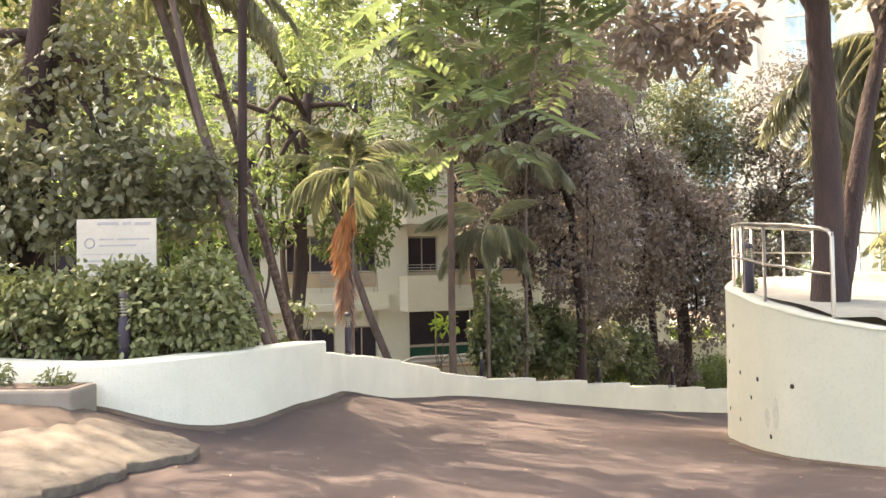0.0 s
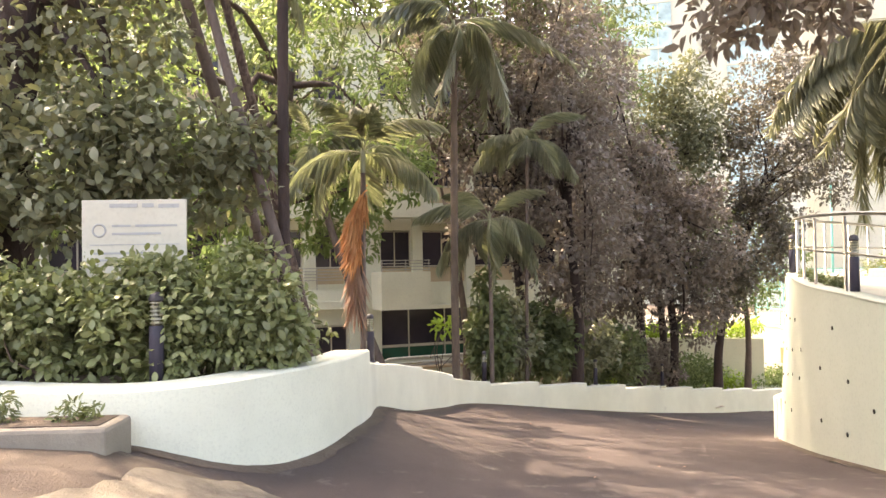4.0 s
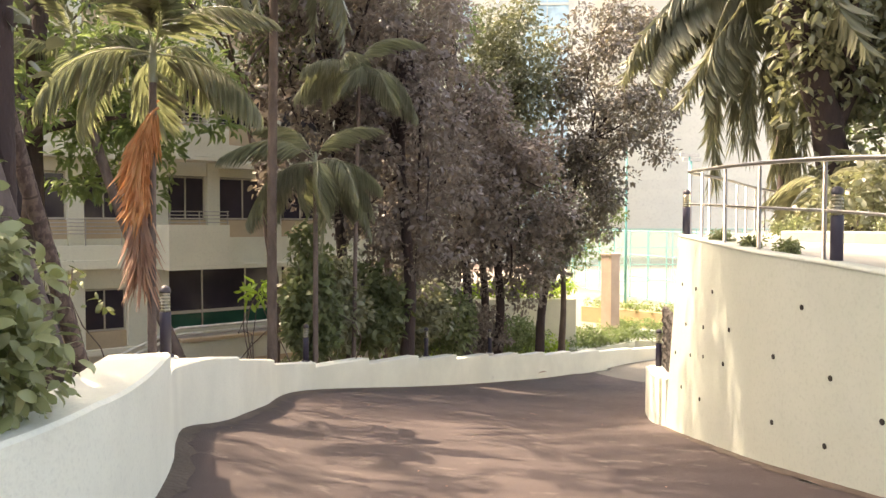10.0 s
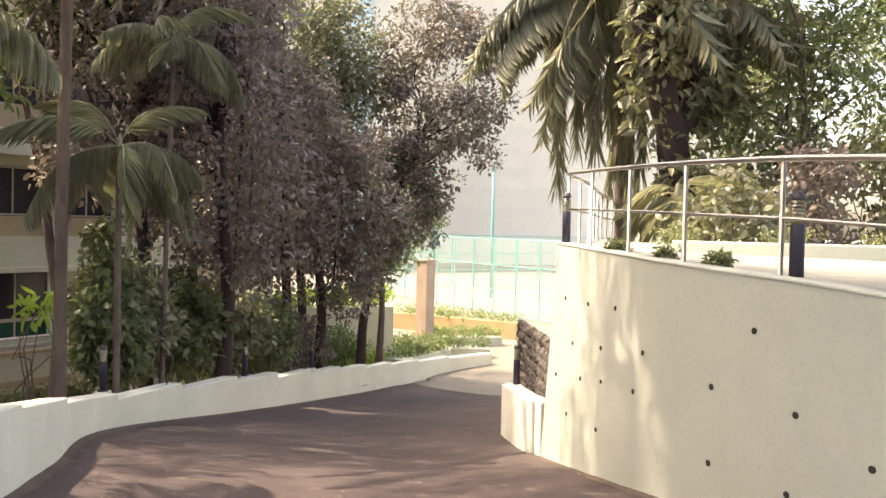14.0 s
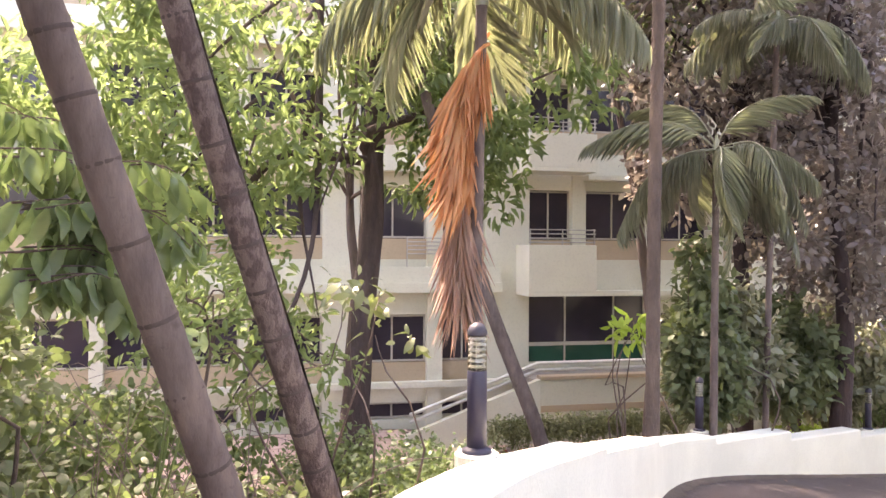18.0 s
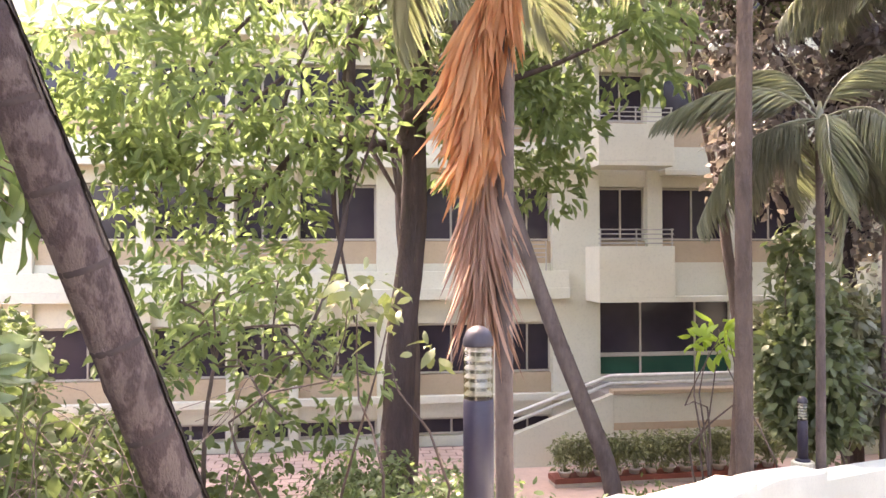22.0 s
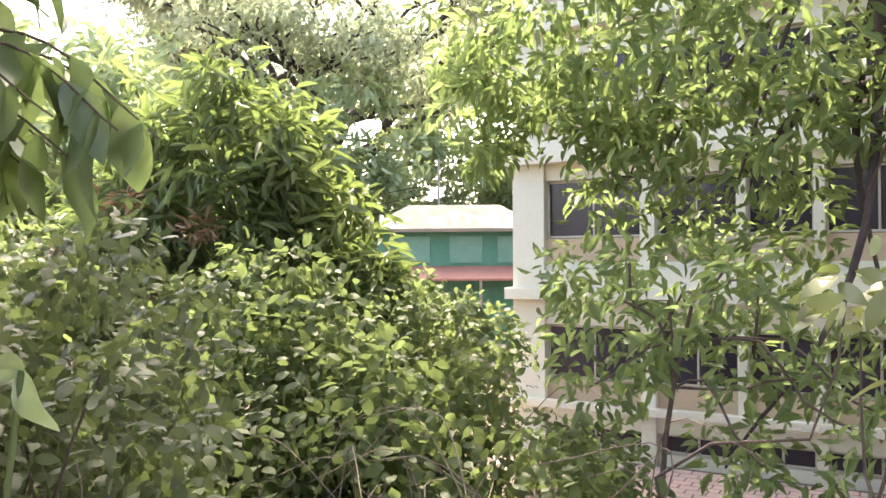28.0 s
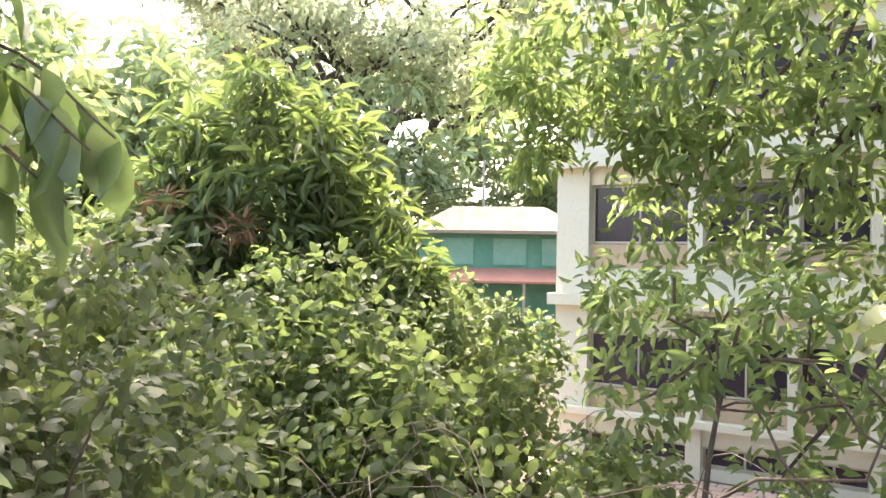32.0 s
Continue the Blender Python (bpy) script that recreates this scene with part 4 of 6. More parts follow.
for z in (0.0, 3.35, 6.6):
    part("ledge", boxed(-18.56, -0.42, z + 0.02, -4.3, -0.02, z + 0.30, 0.01), CREAM, bld)
    part("parapet", boxed(-18.2, -0.30, z + 0.30, -4.3, -0.18, z + 0.74, 0.01), CREAM, bld)
    part("sunshade", boxed(-1.75, -0.5, z - 0.10, 9.0, -0.02, z + 0.05, 0.01), CREAM, bld)
part("ledge", boxed(-18.5, -0.3, -2.62, 9.0, -0.121, -2.44, 0.01), CREAM, bld)
for z in (0.0, 3.45, 6.7):
    b = part("balcony", boxed(-3.8, -1.25, z - 0.05, -1.82, -0.122, z + 0.06), CREAM, bld)
    part("parapet", boxed(-3.8, -1.25, z + 0.06, -1.82, -1.13, z + 1.0 + 0.36 * (z == 0), 0.01), CREAM, b)
    for x in (-3.8, -1.94):
        part("side_wall", boxed(x, -1.13, z + 0.06, x + 0.12, -0.122, z + 1.0 + 0.36 * (z == 0)), CREAM, b)
    for k in range(4):
        h = z + 1.08 + 0.36 * (z == 0) + k * 0.115
        part("rail", tube_arrays([(-3.8, -1.19, h), (-1.82, -1.19, h)], 0.016, 8), STEEL, b)
    for x in (-3.75, -2.81, -1.87):
        part("rail_post", tube_arrays([(x, -1.19, z + 0.9), (x, -1.19, z + 1.45 + 0.36 * (z == 0))], 0.018, 8), STEEL, b)
for x0, x1 in ((-13.9, -11.5), (-7.0, -4.9)):
    for z in (1.0, 4.35):
        for k in range(5):
            part("rail", tube_arrays([(x0, -0.24, z + 0.1 + k * 0.11), (x1, -0.24, z + 0.1 + k * 0.11)], 0.014, 8), STEEL, bld)
        for x in (x0, (x0 + x1) / 2, x1):
            part("rail_post", tube_arrays([(x, -0.24, z - 0.4), (x, -0.24, z + 0.56)], 0.016, 8), STEEL, bld)

# entrance ramp in front of the building
rp = thing("entrance_ramp", "cream ramp wall with a pale sloping handrail", "ramp", at=(0, 34.0, 0), turn=TH)
part("flat_wall", boxed(-3.9, -2.5, -3.9, 7.0, -2.3, -2.12, 0.01), CREAM, rp)
part("coping", boxed(-3.92, -2.56, -2.12, 7.0, -2.24, -2.02, 0.01), TAN, rp)
part("band", boxed(-3.9, -2.53, -2.95, 7.0, -2.502, -2.78), TAN, rp)
part("deck", boxed(-3.9, -2.3, -3.9, 7.0, -0.13, -2.2), CONC, rp)
for dz in (0.30, 0.12):
    part("handrail", tube_arrays([(-7.3, -2.4, -3.2 + dz), (-3.95, -2.4, -2.0 + dz), (7.0, -2.4, -1.96 + dz)], 0.045, 8), LOUVRE, rp)
bm = bmesh.new()
vs = [bm.verts.new(p) for p in ((-7.4, -2.5, -3.9), (-3.9, -2.5, -3.9), (-3.9, -2.5, -2.1), (-7.4, -2.5, -3.4), (-7.4, -2.3, -3.9), (-3.9, -2.3, -3.9), (-3.9, -2.3, -2.1), (-7.4, -2.3, -3.4))]
for f in ((0, 1, 2, 3), (7, 6, 5, 4), (0, 3, 7, 4), (3, 2, 6, 7), (0, 4, 5, 1)):
    bm.faces.new([vs[k] for k in f])
part("slope_wall", bm, CREAM, rp)
path = part("path", array_mesh("path", *grid(np.arange(-20, 8, 0.5), np.arange(-6.5, -0.1, 0.5), lambda x, y: x * 0 - 3.74)), PAVING, m=Matrix.Translation((0, 34.0, 0)) @ Matrix.Rotation(TH, 4, "Z"))
tagged(path, "pink brick paved path along the building", "path", kind="structure")

POT = plain("pale_pot_rim", (0.66, 0.62, 0.56), (0.52, 0.48, 0.42), 0.8)
TRAY = plain("red_oxide_kerb", (0.26, 0.075, 0.05), (0.20, 0.06, 0.04), 0.8)
td = Matrix.Translation((-3.75, 28.3, -3.58)) @ Matrix.Rotation(radians(23.5), 4, "Z")
JOINTGREY = plain("worn_kerb_concrete", (0.46, 0.40, 0.34), (0.36, 0.31, 0.26), 0.9, 2, 24)
tr = tagged(part("kerb_strip", boxed(-0.2, -0.25, -0.3, 5.0, 0.25, -0.08, 0.01), JOINTGREY), "worn concrete kerb with a red oxide painted top under the pots", "kerb", kind="structure")
tr.matrix_world = td
part("painted_top", boxed(-0.21, -0.26, -0.08, 5.01, 0.26, 0.03, 0.01), TRAY, tr, "red oxide painted top")
pot = thing("flower_pot", "white-rimmed flower pot with leafy plant on a red kerb", "flower pot", "pots along the path")
part("body", lathe([(0.10, 0.0), (0.13, 0.09), (0.15, 0.09), (0.15, 0.125), (0.13, 0.125), (0.12, 0.10)], 16), POT, pot)
pr = np.random.default_rng(8)
pot_clumps = clumps_in(pr, (0, 0, 0.52), (0.24, 0.22, 0.34), 26, 0.17, 0.0)
pot_pieces = [crown_arrays(pr, pot_clumps, 24, 0.10)]
for c in pot_clumps:
    tv, tf = tube_arrays(smooth_line([(0, 0, 0.08), (c[0] * 0.3, c[1] * 0.3, c[2] * 0.6), c[:3]], 0.08), 0.006, 5)
    pot_pieces.append((tv, np.vstack([tf[:, :3], tf[:, [0, 2, 3]]])))
part("plant", joined(pot_pieces), L_HEDGE, pot)
for k in range(13):
    c = pot if k == 0 else copy_thing(pot, Matrix())
    c.matrix_basis = td @ Matrix.Translation((0.05 + k * 0.39, -0.08, 0.03)) @ Matrix.Rotation(k * 1.7, 4, "Z")


# ---- planting by the drive ----
bush("hedge", "dense clipped hedge of broad dark green leaves behind the white wall", (-4.4, 9.4, 0.5),
     [((-3.42, 9.35, 1.12), (0.46, 0.45, 0.62), 100), ((-4.3, 9.15, 1.02), (0.75, 0.45, 0.62), 130), ((-5.5, 9.15, 1.02), (0.9, 0.5, 0.58), 130), ((-6.9, 9.3, 1.1), (0.9, 0.6, 0.7), 90)],
     0.086, 56, L_HEDGE, 21, 0.56, 0.17, 14, "hedge")
tree("broadleaf_tree", "dark-trunked tree with vines and a low broad-leaved crown over the hedge", "tree", (-6.2, 10.9, 0.2), [(-6.25, 10.8, 2.2), (-5.9, 10.5, 4.6), (-5.4, 10.3, 7.5)], 0.32, 0.09, BARKDARK, L_BROWN,
     [((-5.6, 10.1, 2.6), (1.3, 0.6, 0.75), 120), ((-4.5, 10.2, 2.7), (0.8, 0.5, 0.7), 60), ((-6.9, 10.2, 2.3), (1.0, 0.7, 1.1), 100), ((-3.9, 10.4, 2.4), (0.5, 0.4, 0.6), 18), ((-6.8, 12, 6.5), (2.4, 2, 1.6), 90), ((-7.2, 11.2, 4.2), (1.7, 0.9, 1.1), 120), ((-5.4, 10.7, 4.1), (0.9, 0.7, 0.9), 50), ((-8.8, 11.4, 3.2), (1.5, 0.8, 1.3), 100)], 0.125, 26, 22, 0.58, 5, clump=0.3, rounded=True)
palm("leaning_palm", "tall slender leaning palm with a ringed grey trunk", [(-2.95, 10.7, 0.1), (-3.37, 10.3, 1.75), (-3.9, 10.4, 3.6), (-4.6, 10.8, 6.2), (-4.9, 11.0, 7.2)], 0.055, 0.04, 9, 1.9, 31)
palm("slender_palm", "tall straight dark palm trunk behind the hedge", [(-3.32, 10.55, 0.1), (-3.33, 10.4, 2.0), (-3.3, 10.4, 5.5), (-3.25, 10.4, 7.6)], 0.06, 0.05, 9, 1.9, 32, bark=BARKDARK)
l0 = palm("leaning_palm", "thick leaning palm trunk with dark rings and smooth purplish-grey bark", [(-3.3, 13.26, -0.9), (-3.515, 12.985, 0.0), (-3.631, 12.835, 0.5), (-3.747, 12.685, 1.0), (-3.863, 12.534, 1.5), (-3.979, 12.384, 2.0), (-4.45, 11.8, 4.0), (-4.8, 11.3, 5.4)], 0.083, 0.066, 9, 2.0, 33, rings=0.24)
NEAR_PALM = [(-3.17, 13.9, -0.9), (-3.341, 13.611, 0.0), (-3.436, 13.44, 0.5), (-3.531, 13.27, 1.0), (-3.626, 13.09, 1.5), (-3.721, 12.92, 2.0), (-4.1, 12.3, 4.0), (-4.4, 11.8, 5.4)]
l1 = palm("leaning_palm", "leaning ringed palm trunk by the wall with peeling tan bark", NEAR_PALM, 0.076, 0.052, 9, 2.0, 34, rings=0.22, bark=PEEL)
srng = np.random.default_rng(17)
strip = smooth_line(NEAR_PALM, 0.04) - np.array(NEAR_PALM[0])
strip = strip[(strip[:, 2] > 0.7) & (strip[:, 2] < 3.2)]
edge = 40 + 5 * np.sin(np.arange(len(strip)) * 0.21) + srng.normal(0, 2.2, len(strip))
bark_v, seam_v = [], []
for p, e in zip(strip, edge):
    r = 0.0735 - 0.0038 * (p[2] - 0.7)
    for a in np.linspace(e, 122, 9):
        bark_v.append(p + np.array((math.cos(radians(a)), math.sin(radians(a)), 0.19 * math.cos(radians(a)) + 0.33 * math.sin(radians(a)))) * (r + 0.006 + srng.uniform(0, 0.0015)))
    for a in (e - 9 - srng.uniform(0, 7), e - 4, e + 1):
        seam_v.append(p + np.array((math.cos(radians(a)), math.sin(radians(a)), 0.19 * math.cos(radians(a)) + 0.33 * math.sin(radians(a)))) * (r + 0.0035))
part("bark_strip", (bark_v, [(i * 9 + k, i * 9 + k + 1, (i + 1) * 9 + k + 1, (i + 1) * 9 + k) for i in range(len(strip) - 1) for k in range(8)]), TANBARK, l1, "thin peeling tan bark")
part("bark_split", (seam_v, [(i * 3 + k, i * 3 + k + 1, (i + 1) * 3 + k + 1, (i + 1) * 3 + k) for i in range(len(strip) - 1) for k in range(2)]), BARKDARK, l1, "dark ragged split in the bark")
for k in range(12):
    i = int(srng.integers(4, len(strip) - 6))
    a = srng.uniform(2, 32)
    w, h = srng.uniform(4, 11), int(srng.integers(1, 4))
    fv_ = [strip[q] + np.array((math.cos(radians(b)), math.sin(radians(b)), 0.19 * math.cos(radians(b)) + 0.33 * math.sin(radians(b)))) * (0.077 - 0.0038 * (strip[q][2] - 0.7)) for q in (i, i + h) for b in (a - w / 2 + srng.uniform(-2, 2), a, a + w / 2 + srng.uniform(-2, 2))]
    part("bark_flake", (fv_, [(0, 1, 4, 3), (1, 2, 5, 4)]), TANBARK, l1)
RINGDARK = plain("dark_ring_scar", (0.088, 0.064, 0.060), (0.062, 0.045, 0.043), 0.95, 20, 60, 0.4, 0.004)
for owner, step, r0, r1 in ((l0, 0.27, 0.083, 0.066), (l1, 0.23, 0.076, 0.052)):
    body = [c for c in owner.children if c.name.startswith("trunk")][0].data
    co = np.empty(len(body.vertices) * 3)
    body.vertices.foreach_get("co", co)
    axis = co.reshape(-1, 12, 3).mean(1)
    run_ = np.concatenate([[0], np.cumsum(np.linalg.norm(np.diff(axis, axis=0), axis=1))])
    rr = np.random.default_rng(int(step * 100))
    u = 0.45
    while u < 3.6:
        mid = [np.array([np.interp(u + q, run_, axis[:, k]) for k in range(3)]) for q in (-0.009, -0.003, 0.003, 0.009)]
        r = (r0 + (r1 - r0) * u / run_[-1]) * np.array((1.005, 1.03, 1.03, 1.005))
        part("ring_scar", array_mesh("ring_scar", *tube_arrays(mid, r, 14, 0.008, rr), True), RINGDARK, owner)
        u += step * rr.uniform(0.8, 1.25)
pb = palm("areca_palm", "slim palm with one dead orange frond hanging down its trunk", [(-2.88, 16.1, -1.4), (-2.88, 16.05, 0.5), (-2.86, 16.05, 2.0), (-2.84, 16.05, 3.2)], 0.058, 0.045, 11, 1.7, 35, 0.95, 0.5, leaflet=0.5)


def hanging_frond(parent, at, length, seed, mat, spread, name, n=60, turn=0.0, leaflet=0.5, width=0.035, bend=0.08, fan=0.0):
    rng = np.random.default_rng(seed)
    u = np.linspace(0, 1, 16)
    line = np.array(at) + np.column_stack([spread * np.sin(u * 2.2) * math.cos(turn), spread * np.sin(u * 2.2) * math.sin(turn), 0.12 * np.sin(u * 3) - length * u**1.15])
    rv, rf = tube_arrays(line, np.linspace(0.016, 0.004, 16), 5)
    s = np.sort(rng.uniform(0.1, 1.0, n * 2))
    p = np.column_stack([np.interp(s, u, line[:, k]) for k in range(3)])
    a = rng.uniform(0, 2 * np.pi, n * 2)
    along = np.column_stack([np.cos(a) * 0.30 - fan, np.sin(a) * 0.30 - 0.3 * fan, -0.9 - 0.3 * rng.uniform(size=n * 2)])
    lv, lf = leaf_arrays(p, along, rng.normal(size=(n * 2, 3)), leaflet * rng.uniform(0.6, 1.2, n * 2), width * rng.uniform(0.6, 1.2, n * 2), 0.3, bend)
    part(name, joined([(rv, np.vstack([rf[:, :3], rf[:, [0, 2, 3]]])), (lv, lf)]), mat, parent, "dead orange-brown palm frond" if mat is DEADLEAF else "dry brown frayed frond tips" if mat is DRYLEAF else "")


hanging_frond(pb, (0.10, -0.02, 4.35), 1.15, 3, DEADLEAF, -0.16, "dead_frond", 150, 0.2, 0.58, 0.07, fan=0.18)
hanging_frond(pb, (0.10, -0.06, 4.25), 1.05, 9, DEADLEAF, -0.32, "dead_frond", 100, 0.9, 0.55, 0.065, fan=0.3)
hanging_frond(pb, (0.06, -0.05, 4.0), 0.85, 6, DEADLEAF, -0.22, "dead_frond", 80, 0.5, 0.52, 0.055, fan=0.3)
hanging_frond(pb, (-0.08, -0.05, 3.2), 0.8, 4, DRYLEAF, -0.05, "dry_frond", 240, 0.3, 0.64, 0.0075, 0.12)


# the second tree's last three blobs are unseen, added to shade the drive
for k, (x, y, z, mat, blobs) in enumerate(((-6.6, 26.6, -3.7, L_BACK, [((-4.6, 25.2, 6.5), (3.0, 1.8, 2.6), 110), ((-7.5, 25, 8), (3, 2, 2.2), 90)]), (-0.4, 27.0, -3.6, L_BACK, [((-0.4, 26.6, 8.0), (2.6, 1.8, 2.8), 130), ((2.5, 27, 10), (3, 2, 2.0), 90), ((-3.0, 23.2, 9.3), (3.2, 2.3, 0.9), 150), ((0.4, 23.6, 9.6), (1.8, 2.0, 0.8), 70), ((-2.4, 18.8, 9.3), (1.6, 1.8, 0.7), 60)]), (3.8, 31.5, -3.8, L_SHRUB, [((3.8, 31.2, 9.5), (3.6, 2.2, 3.4), 150)]), (12.5, 36, -4.4, L_SHRUB, [((12.5, 36, 2.0), (2.6, 2.2, 2.8), 110)]))):
    tree("garden_tree", "tall airy garden tree with light sunlit leaves before the building", "tree", (x, y, z), [(x + 0.1, y, z + 3), (x - 0.2, y, z + 6), (x, y, z + 10)], 0.14, 0.06, BARK, mat, blobs, 0.19, 34, 45 + k, 0.42, 14, group="trees before the building", clump=0.55)
bush("broadleaf_shrub", "slim shrub with a spray of large dark leaves near the palms", (-4.0, 17.0, -1.7), [((-4.05, 17.0, 0.8), (0.42, 0.3, 0.16), 9), ((-3.7, 16.9, 0.4), (0.25, 0.2, 0.2), 3)], 0.17, 5, L_HEDGE, 310, 0.42, 0.14, 4)
palm("leaning_palm", "leaning palm trunk in the garden bed below the building", [(-2.4, 21.3, -2.4), (-2.5, 21.35, -1.5), (-3.2, 21.4, 0.3), (-3.9, 21.4, 2.4), (-4.4, 21.4, 4.2)], 0.115, 0.08, 9, 2.2, 36)
palm("tall_palm", "very tall slim ringed palm rising straight from the planting", [(-1.04, 20.25, -1.9), (-1.04, 20.2, 1.5), (-1.0, 20.15, 4.6), (-0.98, 20.1, 6.6)], 0.095, 0.075, 14, 2.2, 37, 1.6, 0.9, leaflet=0.6, bark=BARK)
palm("small_palm", "small drooping dark green palm on a thin stem", [(-0.15, 21.0, -1.9), (-0.15, 20.95, 0.6), (-0.15, 20.9, 2.3)], 0.055, 0.045, 15, 1.9, 38, 1.05, 0.7, leaflet=0.48, pairs=60, width=0.022)
palm("small_palm", "young palm with a bright top frond among the trees", [(0.9, 22.6, -2.3), (0.95, 22.5, 1.5), (1.0, 22.4, 4.4)], 0.05, 0.04, 13, 1.8, 39, 0.9, 0.55, leaflet=0.46, pairs=58, width=0.022)
# its two blobs at z 7.6 are out of view, added to shade the shrubs below
hang = tree("garden_tree", "tall tree with a bare brown trunk and light yellow-green hanging foliage", "tree", (-5.5, 22.1, -3.0), [(-5.42, 22.15, -0.5), (-5.26, 22.27, 1.5), (-5.2, 22.3, 3.6), (-5.0, 22.4, 6.5)], 0.24, 0.13, TRUNKDARK, L_BRIGHT,
     [((-7.2, 20.8, 3.4), (2.4, 1.4, 1.6), 100), ((-7.9, 21.4, 2.0), (1.4, 1.2, 1.8), 34), ((-10.4, 20.2, 3.0), (0.9, 0.8, 0.8), 26), ((-3.2, 21.6, 3.9), (1.7, 1.0, 1.3), 60), ((-6, 22, 6.6), (4.5, 3, 2.2), 110), ((-9.6, 18.4, 7.6), (3.2, 2.2, 1.2), 110), ((-8.2, 16.5, 7.6), (2.2, 1.8, 0.8), 120), ((-8.3, 20.6, 1.2), (1.0, 0.8, 1.7), 20), ((-7.0, 19.9, -0.2), (1.2, 0.8, 1.0), 10), ((-9.5, 21.5, 5), (3, 2, 2), 66), ((-6.8, 21.4, 0.6), (1.4, 1.0, 1.4), 16), ((-9.3, 20.3, 3.2), (1.3, 0.9, 1.2), 32), ((-3.9, 22.8, 3.0), (1.3, 1.0, 1.6), 60)], 0.22, 22, 41, 0.40, 7, 0.35, clump=0.36)
for k, (a, b, c) in enumerate((((-6.0, 21.9, 5.2), (-6.4, 20.9, 3.6), (-6.9, 20.4, 1.5)), ((-6.2, 22.0, 5.6), (-7.6, 21.0, 3.9), (-8.3, 20.6, 1.9)), ((-5.4, 22.0, 4.6), (-5.3, 21.2, 3.2), (-5.7, 20.7, 1.6)), ((-6.4, 20.9, 3.6), (-7.0, 20.6, 3.0), (-7.6, 20.4, 2.2)))):
    hl = smooth_line([np.array(p) - (-5.5, 22.1, -3.0) for p in (a, b, c)], 0.2)
    tube("hanging_branch", hl, np.linspace(0.035, 0.012, len(hl)), TRUNKDARK, hang, 7, 0.1, k)
for k, (x, y, z, seed) in enumerate(((2.6, 24.6, -2.6, 51), (5.8, 29.3, -3.6, 52), (7.2, 30.1, -3.7, 53), (1.2, 25.6, -3.2, 54), (9.45, 31.6, -3.9, 55), (7.7, 32.8, -4.0, 56))):
    blobs = (
        [((2.6, 25, 3.0), (1.7, 1.6, 3.4), 150), ((2.2, 25, 7), (2.2, 2, 2.5), 90)],
        [((5.0, 28.6, 2.8), (2.0, 1.7, 3.9), 190), ((3.7, 28.4, 7.6), (1.9, 1.8, 2.8), 110)],
        [((7.6, 29.6, 1.9), (2.0, 1.6, 3.2), 160)],
        [((0.6, 25.5, 5), (2.0, 1.8, 3.5), 110), ((0, 25, 9), (3, 2.5, 2), 80)],
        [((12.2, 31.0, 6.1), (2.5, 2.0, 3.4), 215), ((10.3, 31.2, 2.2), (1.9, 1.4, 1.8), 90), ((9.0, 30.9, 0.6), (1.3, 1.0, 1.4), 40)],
        [((7.7, 32.0, 4.8), (2.1, 1.6, 4.1), 210), ((8.7, 31.6, 7.1), (1.6, 1.3, 2.4), 80)],
    )[k]
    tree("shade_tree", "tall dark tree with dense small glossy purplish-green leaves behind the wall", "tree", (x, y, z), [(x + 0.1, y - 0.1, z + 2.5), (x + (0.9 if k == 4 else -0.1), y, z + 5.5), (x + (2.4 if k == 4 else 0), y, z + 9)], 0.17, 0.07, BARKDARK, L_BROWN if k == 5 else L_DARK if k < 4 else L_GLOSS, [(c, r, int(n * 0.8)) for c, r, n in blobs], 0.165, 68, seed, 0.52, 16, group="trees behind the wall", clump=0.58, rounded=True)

for k, (x, y, r, h, mat, leaf, n) in enumerate((
        (0.55, 21.6, 0.5, 0.9, L_BACK, 0.17, 80), (1.0, 22.5, 0.9, 1.2, L_BROWN, 0.18, 110), (2.2, 24.2, 1.15, 1.15, L_BACK, 0.22, 100), (3.6, 25.6, 1.15, 1.1, L_BROWN, 0.19, 100), (5.0, 27.2, 1.2, 1.0, L_BACK, 0.18, 96),
        (7.2, 29.6, 1.1, 0.9, L_DARK, 0.14, 80), (9.6, 32.0, 1.1, 0.7, L_MID, 0.13, 60), (0.6, 22.0, 0.42, 1.5, L_BACK, 0.18, 66), (-2.2, 18.2, 0.7, 0.35, L_MID, 0.07, 70), (-3.4, 17.4, 0.9, 0.4, L_MID, 0.07, 90), (-4.5, 19.0, 1.2, 0.5, L_MID, 0.08, 90), (-1.6, 25.0, 1.2, 0.5, L_MID, 0.09, 80), (0.6, 25.4, 1.2, 0.5, L_MID, 0.09, 70), (-6.6, 24.2, 1.3, 0.5, L_MID, 0.09, 70))):
    if k < 8:
        x, y = x - 0.62, y + 0.48
    g = float(garden_z(x, y))
    top = float(left_top(x, min(max(y, 12), 40)))
    z = max(g, top + 0.25 * h) if k < 8 else g
    bush("shrub", "leafy garden shrub growing over the white wall" if k < 8 else "low fine-leaved ground shrub in the garden bed", (x, y, g), [((x, y, z + h * 0.8), (r, r * 0.7, h), n)], leaf, 30, mat, 60 + k, 0.5, 0.24, 2 if k < 8 else 7, group="shrubs behind the wall")
bush("croton_plant", "bright lime green large-leaved plant by the tall palm", (-1.4, 20.9, -1.9), [((-1.28, 20.75, 0.15), (0.26, 0.22, 0.26), 10)], 0.22, 6, L_LIME, 81, 0.42, 0.12, 6)

